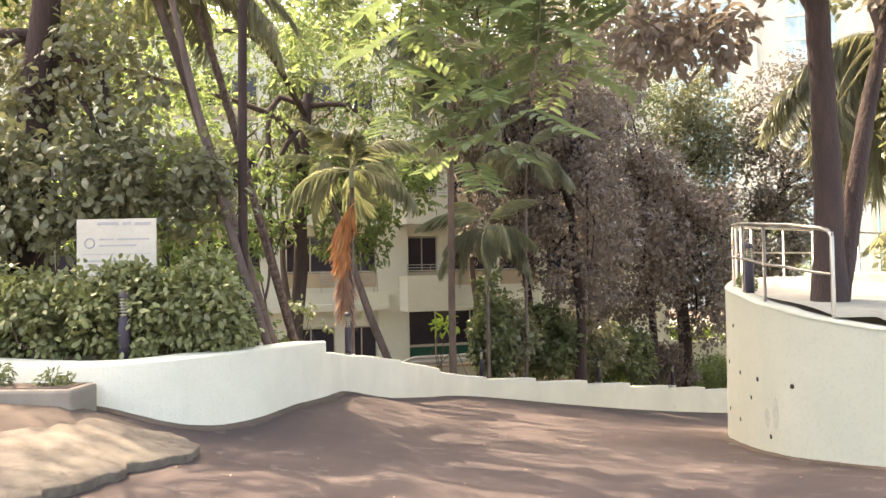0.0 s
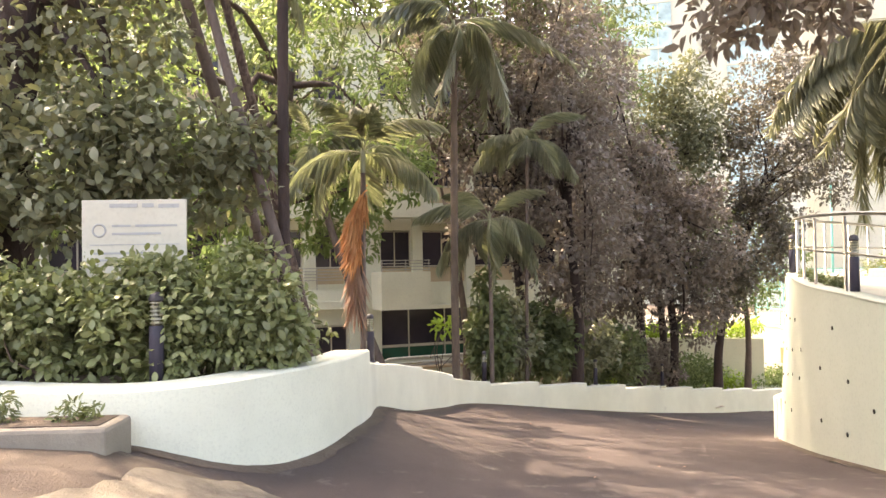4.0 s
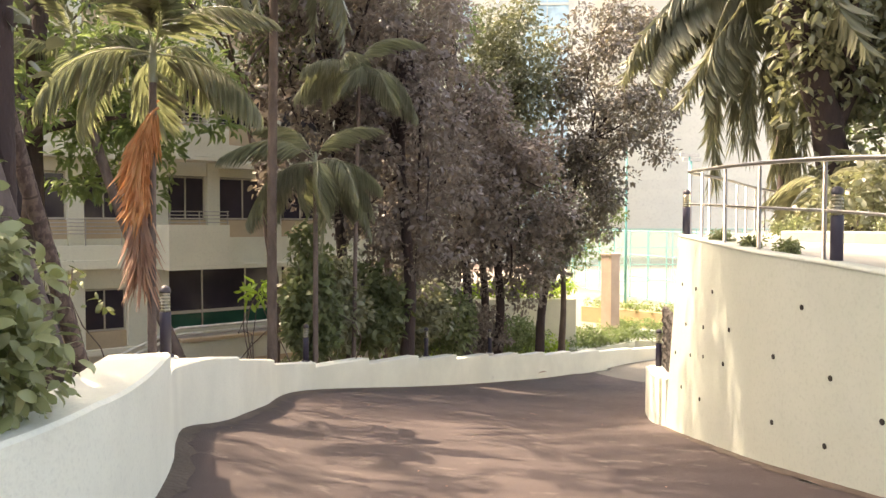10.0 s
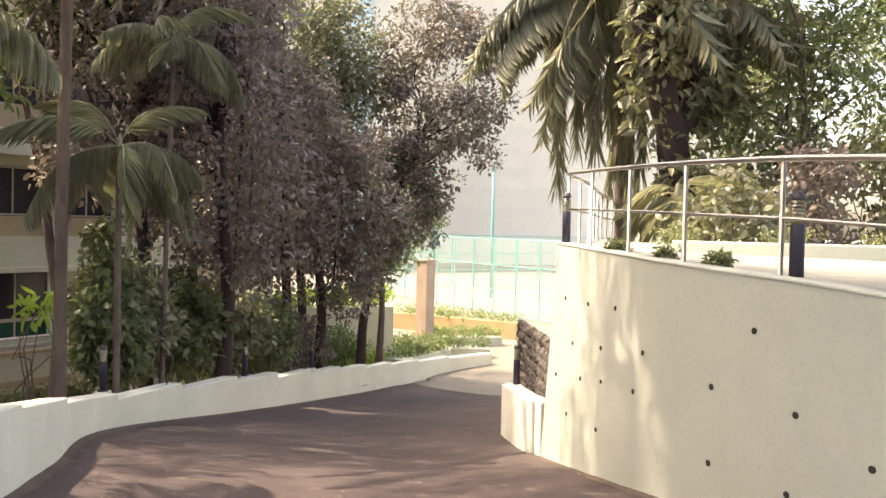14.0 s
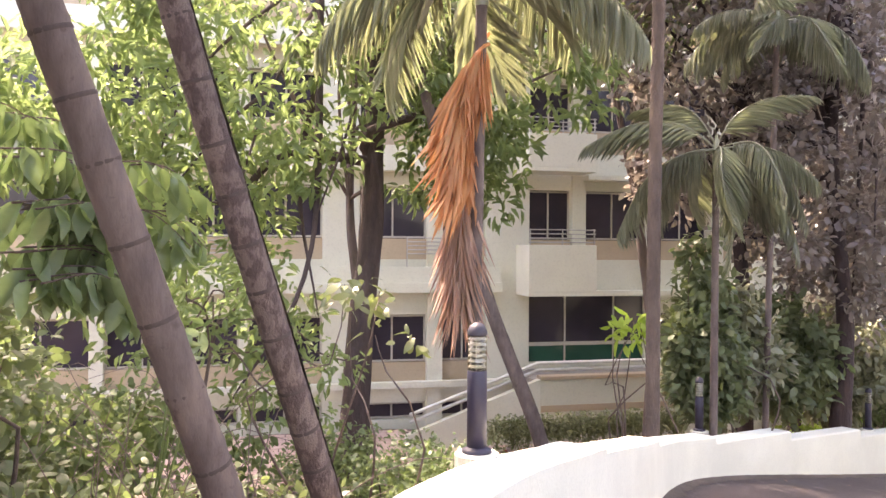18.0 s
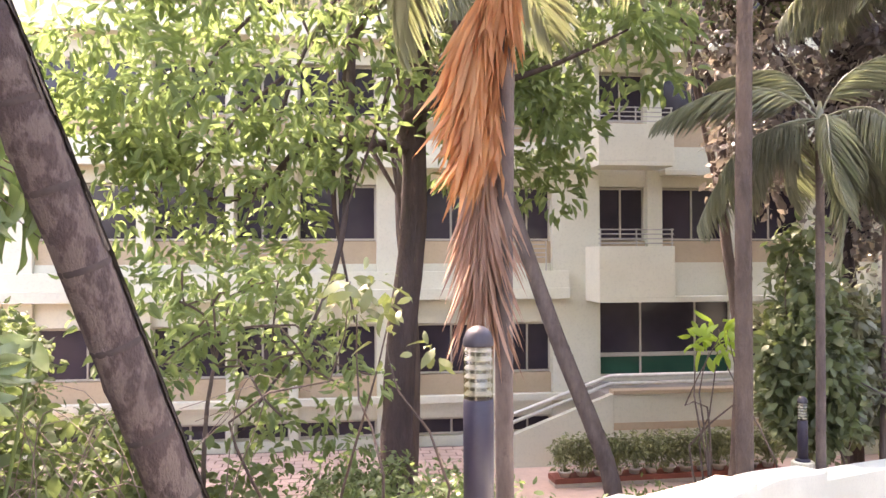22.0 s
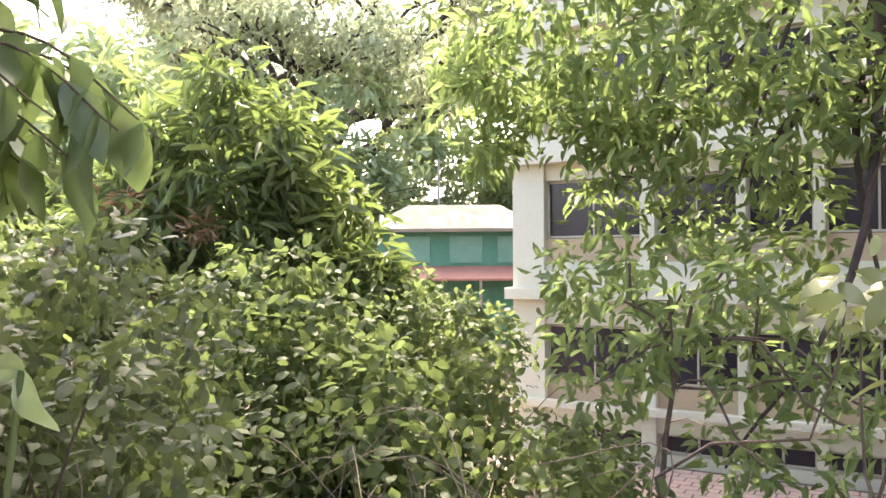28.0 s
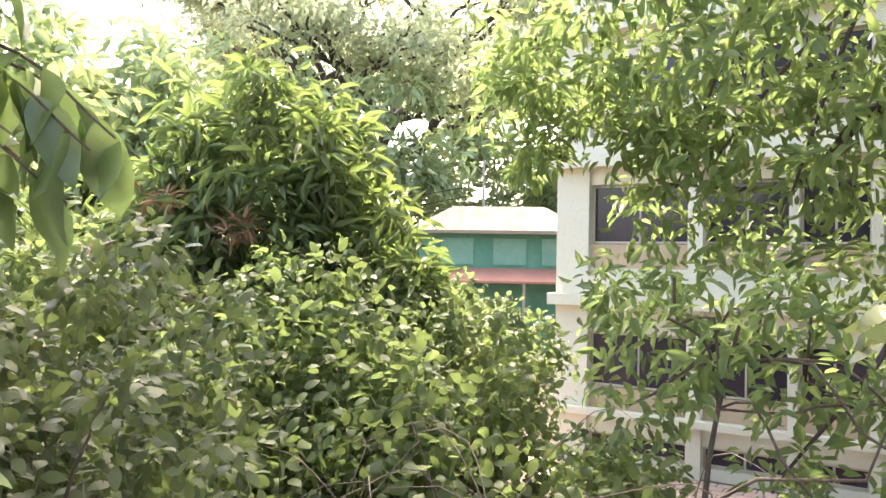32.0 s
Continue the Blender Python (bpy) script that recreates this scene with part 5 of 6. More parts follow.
for k in range(16):
    x, y = 4.2 + (k % 8) * 1.5 + random.uniform(-0.4, 0.4), 31.5 + (k // 8) * 3.2 + (k % 8) * 1.1 + random.uniform(-0.5, 0.5)
    g = float(garden_z(x, y))
    bush("shrub", "bright green garden shrub beyond the trees", (x, y, g), [((x, y, g + 0.6), (1.1, 0.9, 0.8), 34)], 0.17, 26, L_LIME if k % 5 == 0 else L_SHRUB, 180 + k, 0.5, 0.3, 5, group="shrubs beyond the trees")

# ---- terrace trees ----
ta = tree("terrace_tree", "dark-trunked tree close behind the railing, forking low", "tree", (3.8, 10.5, 0.95), [(3.82, 10.5, 2.4), (3.75, 10.45, 4.2), (3.6, 10.3, 7.0)], 0.17, 0.11, BARKDARK, L_DARK,
     [((3.0, 10.0, 7.4), (2.0, 2.0, 1.0), 110), ((4.8, 9.4, 6.2), (2.0, 1.8, 1.2), 100), ((2.2, 11.4, 4.55), (0.9, 0.7, 0.5), 26), ((5.6, 12.2, 6.6), (1.8, 1.8, 1.2), 80)], 0.2, 30, 91, 0.5, 10, clump=0.4)
tube("fork", smooth_line([(0.12, 0.1, 0.0), (0.42, 0.3, 1.1), (0.75, 0.5, 2.4), (1.4, 0.9, 4.4)], 0.25), [0.15, 0.14, 0.135, 0.13, 0.125, 0.12, 0.115, 0.11, 0.105, 0.10, 0.095, 0.09, 0.085, 0.08, 0.075, 0.07, 0.065, 0.06, 0.055, 0.05][: len(smooth_line([(0.12, 0.1, 0.0), (0.42, 0.3, 1.1), (0.75, 0.5, 2.4), (1.4, 0.9, 4.4)], 0.25))], BARKDARK, ta, 12, 0.06)
fork = tree("climber_clad_tree", "large dark tree wrapped in climbing broad yellow-green leaves", "tree", (10.7, 19.1, 1.0), [(10.6, 19.2, 2.2), (10.3, 19.2, 3.6), (9.5, 19.2, 5.6), (8.9, 19.2, 8.0)], 0.36, 0.24, BARKDARK, L_BROWN,
     [((10.45, 18.9, 2.6), (0.5, 0.5, 0.7), 16), ((9.8, 19.2, 4.4), (0.5, 0.5, 0.8), 12), ((11.2, 19.1, 4.3), (0.45, 0.45, 0.8), 14), ((9.7, 19.0, 5.6), (0.75, 0.6, 1.0), 50), ((11.1, 19.0, 5.2), (0.7, 0.6, 1.1), 50), ((9.4, 19, 8.6), (2.0, 1.8, 1.5), 80), ((12.2, 19, 8.2), (2.0, 1.8, 1.4), 80), ((13.2, 19.4, 5.2), (1.6, 1.4, 1.5), 60)], 0.28, 15, 94, 0.55, 10, clump=0.45)
coco = palm("coconut_palm", "coconut palm with long drooping sunlit fronds beyond the terrace", [(11.4, 21.6, -0.5), (11.2, 21.5, 3.0), (10.6, 21.2, 6.9)], 0.15, 0.12, 24, 4.1, 93, 1.55, 1.5, leaflet=0.85, pairs=72, width=0.045, leaf_mat=L_COCO, tilt=(0.4, 0.55))
cr = np.random.default_rng(97)
for k in range(13):
    hanging_frond(coco, (-0.8 + cr.uniform(-1.5, 1.0), -0.4 + cr.uniform(-0.9, 0.9), 7.5 - cr.uniform(0.0, 1.8)), cr.uniform(2.4, 3.4), 400 + k, L_COCO, cr.uniform(-0.7, 0.5), "hanging_frond", 80, cr.uniform(0, 3.0), 0.75, 0.042, 0.1)
palm("traveller_palm", "low broad-fronded palm behind the railing", [(9.2, 18.0, 1.1), (9.2, 18.0, 1.5), (9.2, 18.0, 1.9)], 0.10, 0.08, 7, 1.5, 96, 1.5, 0.5, leaflet=0.6, pairs=40, width=0.05, leaf_mat=L_COCO)
for k, (x, y, r) in enumerate(((13, 18, 2.2), (17, 16, 2.6), (21, 19, 3), (16, 22, 2.6), (12, 14, 1.2), (24, 14, 3))):
    tree("garden_tree", "leafy green tree at the back of the terrace", "tree", (x, y, 0.8), [(x, y, 2.2), (x + 0.2, y, 4)], 0.14, 0.08, BARK, L_MID if k % 2 else L_BACK, [((x, y, 3.8 + 0.3 * k % 2), (r, r, 1.9), 90), ((x + 0.3, y + 0.4, 6.8 + 0.4 * (k % 3)), (r, r, 1.8), 80)], 0.2, 26, 95 + k, 0.45, 8, group="trees at the back of the terrace")
# shade on these shrubs is painted by using the dark leaf materials
for k, (x, y) in enumerate(((8.6, 16.4), (10.6, 16.2), (12.4, 15.6), (14.6, 15.8), (16.8, 14.6), (12.8, 18.0), (19.0, 14.0))):
    bush("shrub", "shaded dense shrub along the back of the terrace", (x, y, 1.0), [((x, y, 1.7 + 0.3 * (k % 3)), (1.1, 0.7, 0.8 + 0.3 * (k % 3)), 46)], 0.17, 24, L_DARK if k % 2 else L_BROWN, 300 + k, 0.5, 0.28, 6, group="shrubs on the terrace")
fl_ = smooth_line([np.array(p) - (10.7, 19.1, 1.0) for p in ((10.35, 19.2, 3.3), (10.75, 19.15, 4.2), (11.3, 19.1, 5.6), (11.8, 19.1, 7.6))], 0.3)
tube("fork", fl_, np.linspace(0.26, 0.15, len(fl_)), BARKDARK, fork, 12, 0.08, 5)
bed = [(5.6, 14.9, 0.35), (6.6, 13.9, 0.4), (7.8, 13.3, 0.4), (3.55, 12.6, 0.09), (3.75, 13.4, 0.08), (4.2, 14.5, 0.11), (9.2, 13.3, 0.45), (10.8, 13.6, 0.5)]
for k, (x, y, r) in enumerate(bed):
    z = float(right_top(min(y, 16))) + 0.02
    bush("bedding_plant", "low weedy plant along the terrace edge", (x, y, z), [((x, y, z + r * 0.5), (r, r, r * 0.6), 26)], 0.06, 18, L_HEDGE, 110 + k, 0.4, 0.07, 4, group="plants on the terrace")

# ---- overhanging branch with fine leaves, near the start, and an unseen shading crown ----
rg = np.random.default_rng(77)
ob = thing("canopy_tree", "tall tree with fine feathery grey-green leaves and an unseen crown added for shade", "tree", at=(2.4, 3.6, 0))
tk = smooth_line([(6.2, -1.2, -0.1), (6.0, -1.0, 2.5), (5.2, 0.2, 5.2), (3.0, 3.0, 7.2), (0.0, 6.0, 8.2)], 0.3) - (2.4, 3.6, 0)
tube("trunk", tk, np.linspace(0.3, 0.08, len(tk)), BARK, ob, 10, 0.05)
twigs, lv = [], []
ends = [(-0.55, 4.45, 1.75), (-0.3, 4.35, 1.95), (-0.9, 4.6, 2.0), (-0.1, 4.6, 2.2), (-0.75, 4.3, 2.3), (0.15, 4.5, 2.45), (-0.45, 4.6, 2.5), (0.1, 5.2, 3.0), (1.3, 6.2, 3.3), (2.0, 7.0, 3.5)]
for e in ends:
    e = (e[0] + 0.05, e[1] - 0.3, e[2] + 0.2)
    s0 = np.array((e[0] + rg.uniform(0.3, 0.8), e[1] + rg.uniform(0.2, 0.8), 7.0))
    ln = smooth_line([s0, s0 + (np.array(e) - s0) * 0.55 + (0.05, 0.1, 0.4), e], 0.12) - (2.4, 3.6, 0)
    twigs.append(tube_arrays(ln, np.linspace(0.012, 0.003, len(ln)), 5))
    low_half = ln[len(ln) // 2 :]
    for p in low_half[::1]:
        for s in range(2):
            a = rg.uniform(0, 6.28)
            d0 = np.array((math.cos(a), math.sin(a), -0.55))
            q = p + d0 * np.linspace(0.02, 0.26, 9)[:, None]
            sd = np.cross(d0, (0, 0, 1.0))
            for sg_ in (-1, 1):
                lv.append(leaf_arrays(q, sd * sg_ + d0 * 0.4 + rg.normal(size=q.shape) * 0.1, np.tile((0, 0, 1.0), (9, 1)), 0.10, 0.045, 0.1, 0.1))
for v, f in twigs:
    part("twig", array_mesh("twig", v, f, True), BARK, ob)
part("feathery_foliage", joined(lv), L_GREY, ob)
# leaf masses out of view, added to shade the drive, walls and shrubs
cl = np.vstack([clumps_in(rg, np.array(c) - (2.4, 3.6, 0), r, n, 0.6) for c, r, n in (((0.5, 6, 8.2), (3.5, 3, 1.0), 105), ((4.5, 2, 7.5), (3.5, 3, 1.2), 70), ((-1.4, 15.2, 9.2), (2.5, 2.0, 0.9), 150), ((0.2, 11.5, 8.8), (2.6, 2.4, 0.8), 120), ((-0.9, 14.6, 8.4), (1.3, 2.1, 0.5), 150), ((-0.6, 17.0, 8.8), (1.7, 1.6, 0.5), 70), ((0.5, 10, 9), (2.2, 2.2, 0.8), 70), ((-10.6, 17.4, 8.6), (1.7, 1.6, 0.5), 60))])
# small scattered clumps, also unseen, that break the sun into dapples
unseen_dapple_clumps = np.column_stack([rg.uniform(-9.0, -0.6, 420), rg.uniform(4.5, 17.0, 420), rg.uniform(8.0, 9.2, 420), rg.uniform(0.18, 0.46, 420)]) - (2.4, 3.6, 0, 0)
part("crown", crown_arrays(rg, np.vstack([cl, unseen_dapple_clumps]), 46, 0.16, 0.4), L_MID, ob)

# ---- shrubbery seen over the wall at the end ----
bush("large_shrub", "tangled sunlit shrub of small light green leaves below the wall", (-8.0, 17.2, -1.6),
     [((-7.7, 16.6, -0.8), (1.2, 0.9, 1.1), 130), ((-9.6, 16.6, -0.2), (1.7, 1.1, 1.3), 190), ((-6.6, 18.2, -1.3), (1.3, 0.9, 1.0), 34), ((-9.8, 18.4, -0.5), (1.6, 1.1, 1.3), 140), ((-11.8, 20.6, -0.7), (1.6, 1.2, 1.3), 110), ((-9.5, 13.5, -0.3), (1.6, 0.8, 1.1), 100), ((-8.4, 19.2, -1.5), (1.2, 1.0, 1.1), 40), ((-6.0, 15.9, -1.5), (0.9, 0.7, 0.8), 50), ((-8.6, 15.2, -0.6), (1.6, 0.9, 0.9), 85), ((-12, 16.2, 0), (1.6, 1.4, 1.4), 110), ((-7.0, 14.6, -0.8), (1.2, 0.7, 0.8), 30), ((-7.8, 13.3, 0.35), (1.6, 0.8, 0.9), 100), ((-11.5, 14.6, 0.6), (1.5, 1.4, 1.3), 90), ((-14.5, 22.0, -0.6), (2.0, 1.6, 1.5), 100)],
     0.125, 34, L_SHRUB, 121, 0.62, 0.3, 40)
# the shade on this shrub is in its darker leaf colour
bush("large_shrub", "shaded dark green shrub behind the leaning palms", (-5.6, 13.2, -0.9), [((-6.6, 12.6, -0.4), (1.3, 0.6, 0.8), 80), ((-5.2, 12.7, -0.2), (0.8, 0.6, 0.7), 70), ((-6.2, 13.4, 0.2), (0.9, 0.6, 0.9), 80), ((-4.6, 14.6, -0.9), (0.8, 0.6, 0.5), 60), ((-5.4, 12.4, 0.9), (0.8, 0.5, 0.8), 50), ((-3.9, 15.4, -1.1), (0.9, 0.7, 0.5), 60)], 0.095, 44, L_BACK, 126, 0.55, 0.24, 16)
bush("climber_shrub", "dark leafy shrub with thin bare stems under the sunlit leaves", (-6.0, 14.9, -1.3), [((-6.0, 14.6, -1.1), (1.5, 0.8, 0.7), 30), ((-5.0, 15.8, -1.3), (0.9, 0.8, 0.7), 40), ((-8, 13.6, -0.6), (1.4, 0.7, 0.8), 90), ((-5.2, 13.6, -0.9), (0.8, 0.6, 0.6), 60), ((-5.7, 13.9, -0.65), (0.9, 0.5, 0.6), 36)], 0.12, 24, L_BACK, 122, 0.5, 0.28, 24)
scrub = thing("scrambling_stems", "tangle of thin bare brown stems under the leaves", "shrub", at=(-5.6, 14.6, -1.4))
sr = np.random.default_rng(320)
for k in range(90):
    b0 = np.array((sr.uniform(-1.8, 1.3), sr.uniform(-0.8, 1.6), 0.0))
    tip = b0 + (sr.normal(0, 0.7), sr.normal(0, 0.4), sr.uniform(0.4, 1.7))
    ln_ = smooth_line([b0, (b0 + tip) / 2 + (sr.normal(0, 0.2), sr.normal(0, 0.15), 0.2), tip, tip + (sr.normal(0, 0.3), sr.normal(0, 0.2), -0.05)], 0.12)
    tube("stem", ln_, np.linspace(0.0065, 0.002, len(ln_)), STEMBARK, scrub, 6, 0.1, k)
mango = tree("mango_tree", "rounded mango tree with dark drooping leaves and pale new shoots", "tree", (-11.85, 17.4, -2.4), [(-11.85, 17.4, -0.5), (-11.75, 17.4, 0.9)], 0.13, 0.08, BARK, L_MID, [((-11.8, 17.2, 1.9), (1.3, 1.2, 1.45), 100), ((-12.9, 16.6, 0.9), (1.4, 1.2, 1.3), 80), ((-11.2, 18.1, 0.9), (1.2, 0.9, 1.1), 60)], 0.29, 30, 123, 0.27, 9, 0.45, clump=0.34)
mr = np.random.default_rng(330)
for p, n in (((-11.0, 16.5, 1.3), 5), ((-11.6, 15.9, 1.7), 4), ((-10.7, 17.2, 0.7), 5), ((-11.4, 16.2, 0.5), 4), ((-12.2, 15.6, 1.0), 4)):
    part("new_shoot", crown_arrays(mr, clumps_in(mr, np.array(p) - (-11.85, 17.4, -2.4), (0.25, 0.25, 0.2), n, 0.12), 14, 0.17, 0.24), SHOOT, mango, "pinkish brown new shoots")
tree("garden_tree", "thin young tree with sparse light leaves in front of the building", "tree", (-6.3, 18.4, -1.8), [(-6.3, 18.5, -0.4), (-6.1, 18.6, 0.7)], 0.03, 0.014, BARK, L_BRIGHT, [((-6.3, 18.5, 0.4), (1.0, 0.7, 0.9), 26), ((-5.4, 18.9, -0.3), (0.8, 0.6, 0.7), 18)], 0.16, 16, 124, 0.42, 10, clump=0.24)


def big_leaves(name, label, foot, rows, mat, seed, n=9, size=0.2, back=(-0.35, -0.7, 0.22), first=0.45, sag=1.0):
    """Large drooping near leaves on bent twigs; rows are twig ends."""
    rng = np.random.default_rng(seed)
    t = thing(name, label, "tree", at=foot)
    f = np.array(foot, float)
    tw, out = [], []
    for e in rows:
        e = np.array(e, float) - f
        s = e + np.array(back) * rng.uniform(0.7, 1.1)
        ln = smooth_line([s, s + (e - s) * 0.6 + (0, 0, 0.10), e], 0.04)
        tw.append(tube_arrays(ln, np.linspace(0.005, 0.002, len(ln)), 5))
        for k in range(n):
            p = ln[int((first + (1 - first) * k / n) * (len(ln) - 1))]
            a = rng.uniform(0, 6.28)
            d0 = np.array((math.cos(a) * 0.45, math.sin(a) * 0.45, -sag * rng.uniform(0.6, 1.1)))
            out.append(near_leaf(rng, p, d0, size * rng.uniform(0.75, 1.2), 0.48))
    for v, f in tw:
        part("twig", array_mesh("twig", v, f, True), BARK, t)
    lv, lf = joined(out)
    part("foliage", array_mesh("foliage", lv, lf, True), mat, t)
    return t


def near_leaf(rng, base, along, length, width=0.36):
    """One large leaf with a bent midrib, 28 faces."""
    d0 = along / np.linalg.norm(along)
    side = np.cross(d0, rng.normal(size=3))
    side /= np.linalg.norm(side)
    nor = np.cross(side, d0)
    u = np.linspace(0, 1, 8)
    w = width * length * np.sin(np.pi * np.clip(u, 0.02, 0.995) ** 0.85) ** 0.75 * (1 - 0.2 * u)
    mid = base + d0 * (u * length)[:, None] - nor * (rng.uniform(0.05, 0.3) * length * u**2)[:, None] + side * (0.02 * length * np.sin(u * 5 + rng.uniform(0, 6)))[:, None]
    lift = (rng.uniform(0.15, 0.4) * w + 0.03 * length * np.sin(u * 9 + rng.uniform(0, 6)))[:, None] * nor
    v = np.stack([mid - side * w[:, None] / 2 + lift, mid, mid + side * w[:, None] / 2 + lift], 1).reshape(-1, 3)
    q = []
    for i in range(7):
        for k in range(2):
            a = i * 3 + k
            q += [(a, a + 1, a + 4), (a, a + 4, a + 3)]
    return v, np.array(q)


near_ends = [(a, 1.55 + 0.05 * (k % 4), 1.50 - 0.02 * (k % 3)) for k, a in enumerate((99, 96, 93, 90, 87, 84, 82))]
near_ends += [(a, 1.5 + 0.06 * (k % 4), 1.27 - 0.006 * (96 - a) + 0.02 * (k % 3)) for k, a in enumerate((99, 97, 95, 93, 91, 89, 87, 85, 83, 81, 79, 77.5, 76))]
near_ends += [(a, 1.5 + 0.07 * (k % 3), 1.06 - 0.01 * (k % 3)) for k, a in enumerate((95, 92.5, 90, 88, 86, 84))]
near_ends += [(a, 1.46 + 0.05 * (k % 3), 0.97 - 0.012 * (k % 3)) for k, a in enumerate((101, 98.5, 96, 93.5, 91, 88.5))]
near_ends += [(a, 1.45 + 0.04 * (k % 3), 1.24 + 0.03 * (k % 2)) for k, a in enumerate((74.5, 73, 71.5))]
near_ends += [(a, 1.85, 1.72 - 0.02 * (k % 2)) for k, a in enumerate((99, 94, 88, 83))]
near_ends += [(a, 1.36 + 0.04 * (k % 3), z) for z in (1.5, 1.25) for k, a in enumerate((85, 79))]
big_leaves("broadleaf_sapling", "large drooping dark green leaves of a sapling by the wall", (-5.4, 13.4, -0.9),
           [(-2.72 - 0.94 * r * math.sin(radians(a)), 13.38 + 0.94 * r * math.cos(radians(a)), 1.03 + 0.94 * (z - 1.03)) for a, r, z in near_ends], L_BIG, 131, 12, 0.175, (-0.30, -0.5, 0.16), 0.12)
VARI_FOOT = np.array((-4.5, 13.5, -0.9))
vari = thing("broadleaf_sapling", "glossy pale-veined plant at the foot of the leaning palm", "plant", at=VARI_FOOT)
vr = np.random.default_rng(132)
for hub, leaves in (((-4.03, 13.43, 0.74), ((0.02, 0.10, 0.10), (0.10, 0.10, 0.06), (0.09, 0.02, -0.05), (0.10, 0.14, -0.01), (-0.05, 0.02, 0.10), (0.05, -0.10, 0.02), (0.08, 0.12, -0.09))),
                    ((-3.99, 13.58, 0.81), ((0.02, 0.05, -0.14), (0.06, -0.08, 0.03), (-0.06, -0.06, 0.02))),
                    ((-4.06, 13.40, 0.64), ((0.10, 0.06, 0.03), (0.08, 0.12, -0.06), (0.06, -0.08, -0.02), (-0.04, 0.10, 0.02)))):
    hub = np.array(hub) - VARI_FOOT
    tube("stalk", smooth_line([(0.02, 0, 0), hub * (0.75, 0.4, 0.6), hub], 0.08), 0.006, L_MID, vari, 6)
    for d in leaves:
        v, f = near_leaf(vr, hub, np.array(d) + vr.normal(0, 0.012, 3), vr.uniform(0.10, 0.15), 0.46)
        part("leaf", array_mesh("leaf", v, f, True), L_VARI, vari)
bush("large_shrub", "tangled green shrub behind the leaning palms", (-5.6, 14.0, -1.0), [((-5.8, 14.2, 0.1), (0.7, 0.5, 0.6), 24), ((-5.3, 13.3, 0.9), (0.5, 0.4, 0.8), 30), ((-6.8, 14.4, 0.6), (0.8, 0.6, 0.7), 40)], 0.085, 34, L_BACK, 133, 0.5, 0.2, 8)

# ---- the far side: rain tree, pavilion, court, tower, woods ----
def rain_tree():
    """A wide umbrella crown on limbs that fork again and again."""
    rng = np.random.default_rng(140)
    base = np.array((-58.4, 45.6, -4.5))
    t = thing("rain_tree", "huge spreading tree with flat umbrella crown and dark limbs", "tree", at=tuple(base))
    tk = smooth_line([(0, 0, 0), (0.5, 0.2, 7), (0.2, 0, 14.0)], 0.6)
    tube("trunk", tk, np.linspace(1.1, 0.8, len(tk)), HAZEBARK, t, 12, 0.06)
    limbs, tips = [], []

    def grow(p, way, length, r, level):
        way = way / np.linalg.norm(way)
        bend = rng.normal(size=3) * (0.13, 0.13, 0.07)
        end = p + way * length
        ln = smooth_line([p, p + way * length * 0.35 + bend * length * 0.5, p + way * length * 0.7 - bend * length * 0.3, end], 0.7)
        limbs.append((level, tube_arrays(ln, np.linspace(r, r * 0.62, len(ln)), 7 if level < 2 else 5)))
        if level > 0:
            tips.append((*end, 1.0 + 0.3 * level))
        if level == 3:
            return
        for q in range(3 if level else 4):
            turn_by = (q - 1) * 0.62 + rng.normal(0, 0.18)
            c, s0 = math.cos(turn_by), math.sin(turn_by)
            out = np.array((way[0] * c - way[1] * s0, way[0] * s0 + way[1] * c, max(0.12, way[2] * 0.8) + rng.normal(0, 0.10)))
            grow(ln[-1] if q < 2 else ln[int(len(ln) * 0.72)], out, length * rng.uniform(0.55, 0.8), r * 0.56, level + 1)

    for k in range(9):
        a = k * 0.698 + rng.uniform(-0.2, 0.2)
        grow(tk[-1 - k % 3], np.array((math.cos(a), math.sin(a), rng.uniform(0.35, 1.0))), rng.uniform(7.5, 10.5), 0.56, 0)
    for level, (v, f) in limbs:
        if level < 2:
            part("limb", array_mesh("limb", v, f, True), HAZEBARK, t)
    part("fine_twig", array_mesh("fine_twig", *joined([q for level, q in limbs if level > 1]), True), HAZEBARK, t)
    cl = np.array([(x + dx, y + dy, z + 0.5 + dz, r * rr) for x, y, z, r in tips for dx, dy, dz, rr in np.column_stack([rng.normal(0, 1.1, (3, 2)), rng.uniform(-0.3, 0.6, 3), rng.uniform(0.6, 1.0, 3)])])
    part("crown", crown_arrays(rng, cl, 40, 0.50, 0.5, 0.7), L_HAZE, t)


rain_tree()
for k, (a, dist, r, h) in enumerate(((35, 52, 6, 9), (44, 62, 7, 11), (52, 58, 6, 13), (60, 50, 6, 14), (68, 46, 6, 14), (76, 40, 5, 12), (84, 36, 5, 12), (92, 32, 5, 11), (27, 60, 7, 12), (18, 64, 7, 12), (8, 66, 7, 12), (-2, 62, 7, 12), (4, 36, 7, 23), (17, 40, 8, 24), (-9, 42, 6, 20))):
    x, y = -2.5 - dist * math.sin(radians(a)), 13.5 + dist * math.cos(radians(a))
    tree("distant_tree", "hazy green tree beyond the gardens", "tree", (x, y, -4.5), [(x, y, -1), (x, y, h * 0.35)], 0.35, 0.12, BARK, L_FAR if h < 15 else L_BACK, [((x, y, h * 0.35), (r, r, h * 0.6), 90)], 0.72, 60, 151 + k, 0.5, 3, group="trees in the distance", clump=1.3)

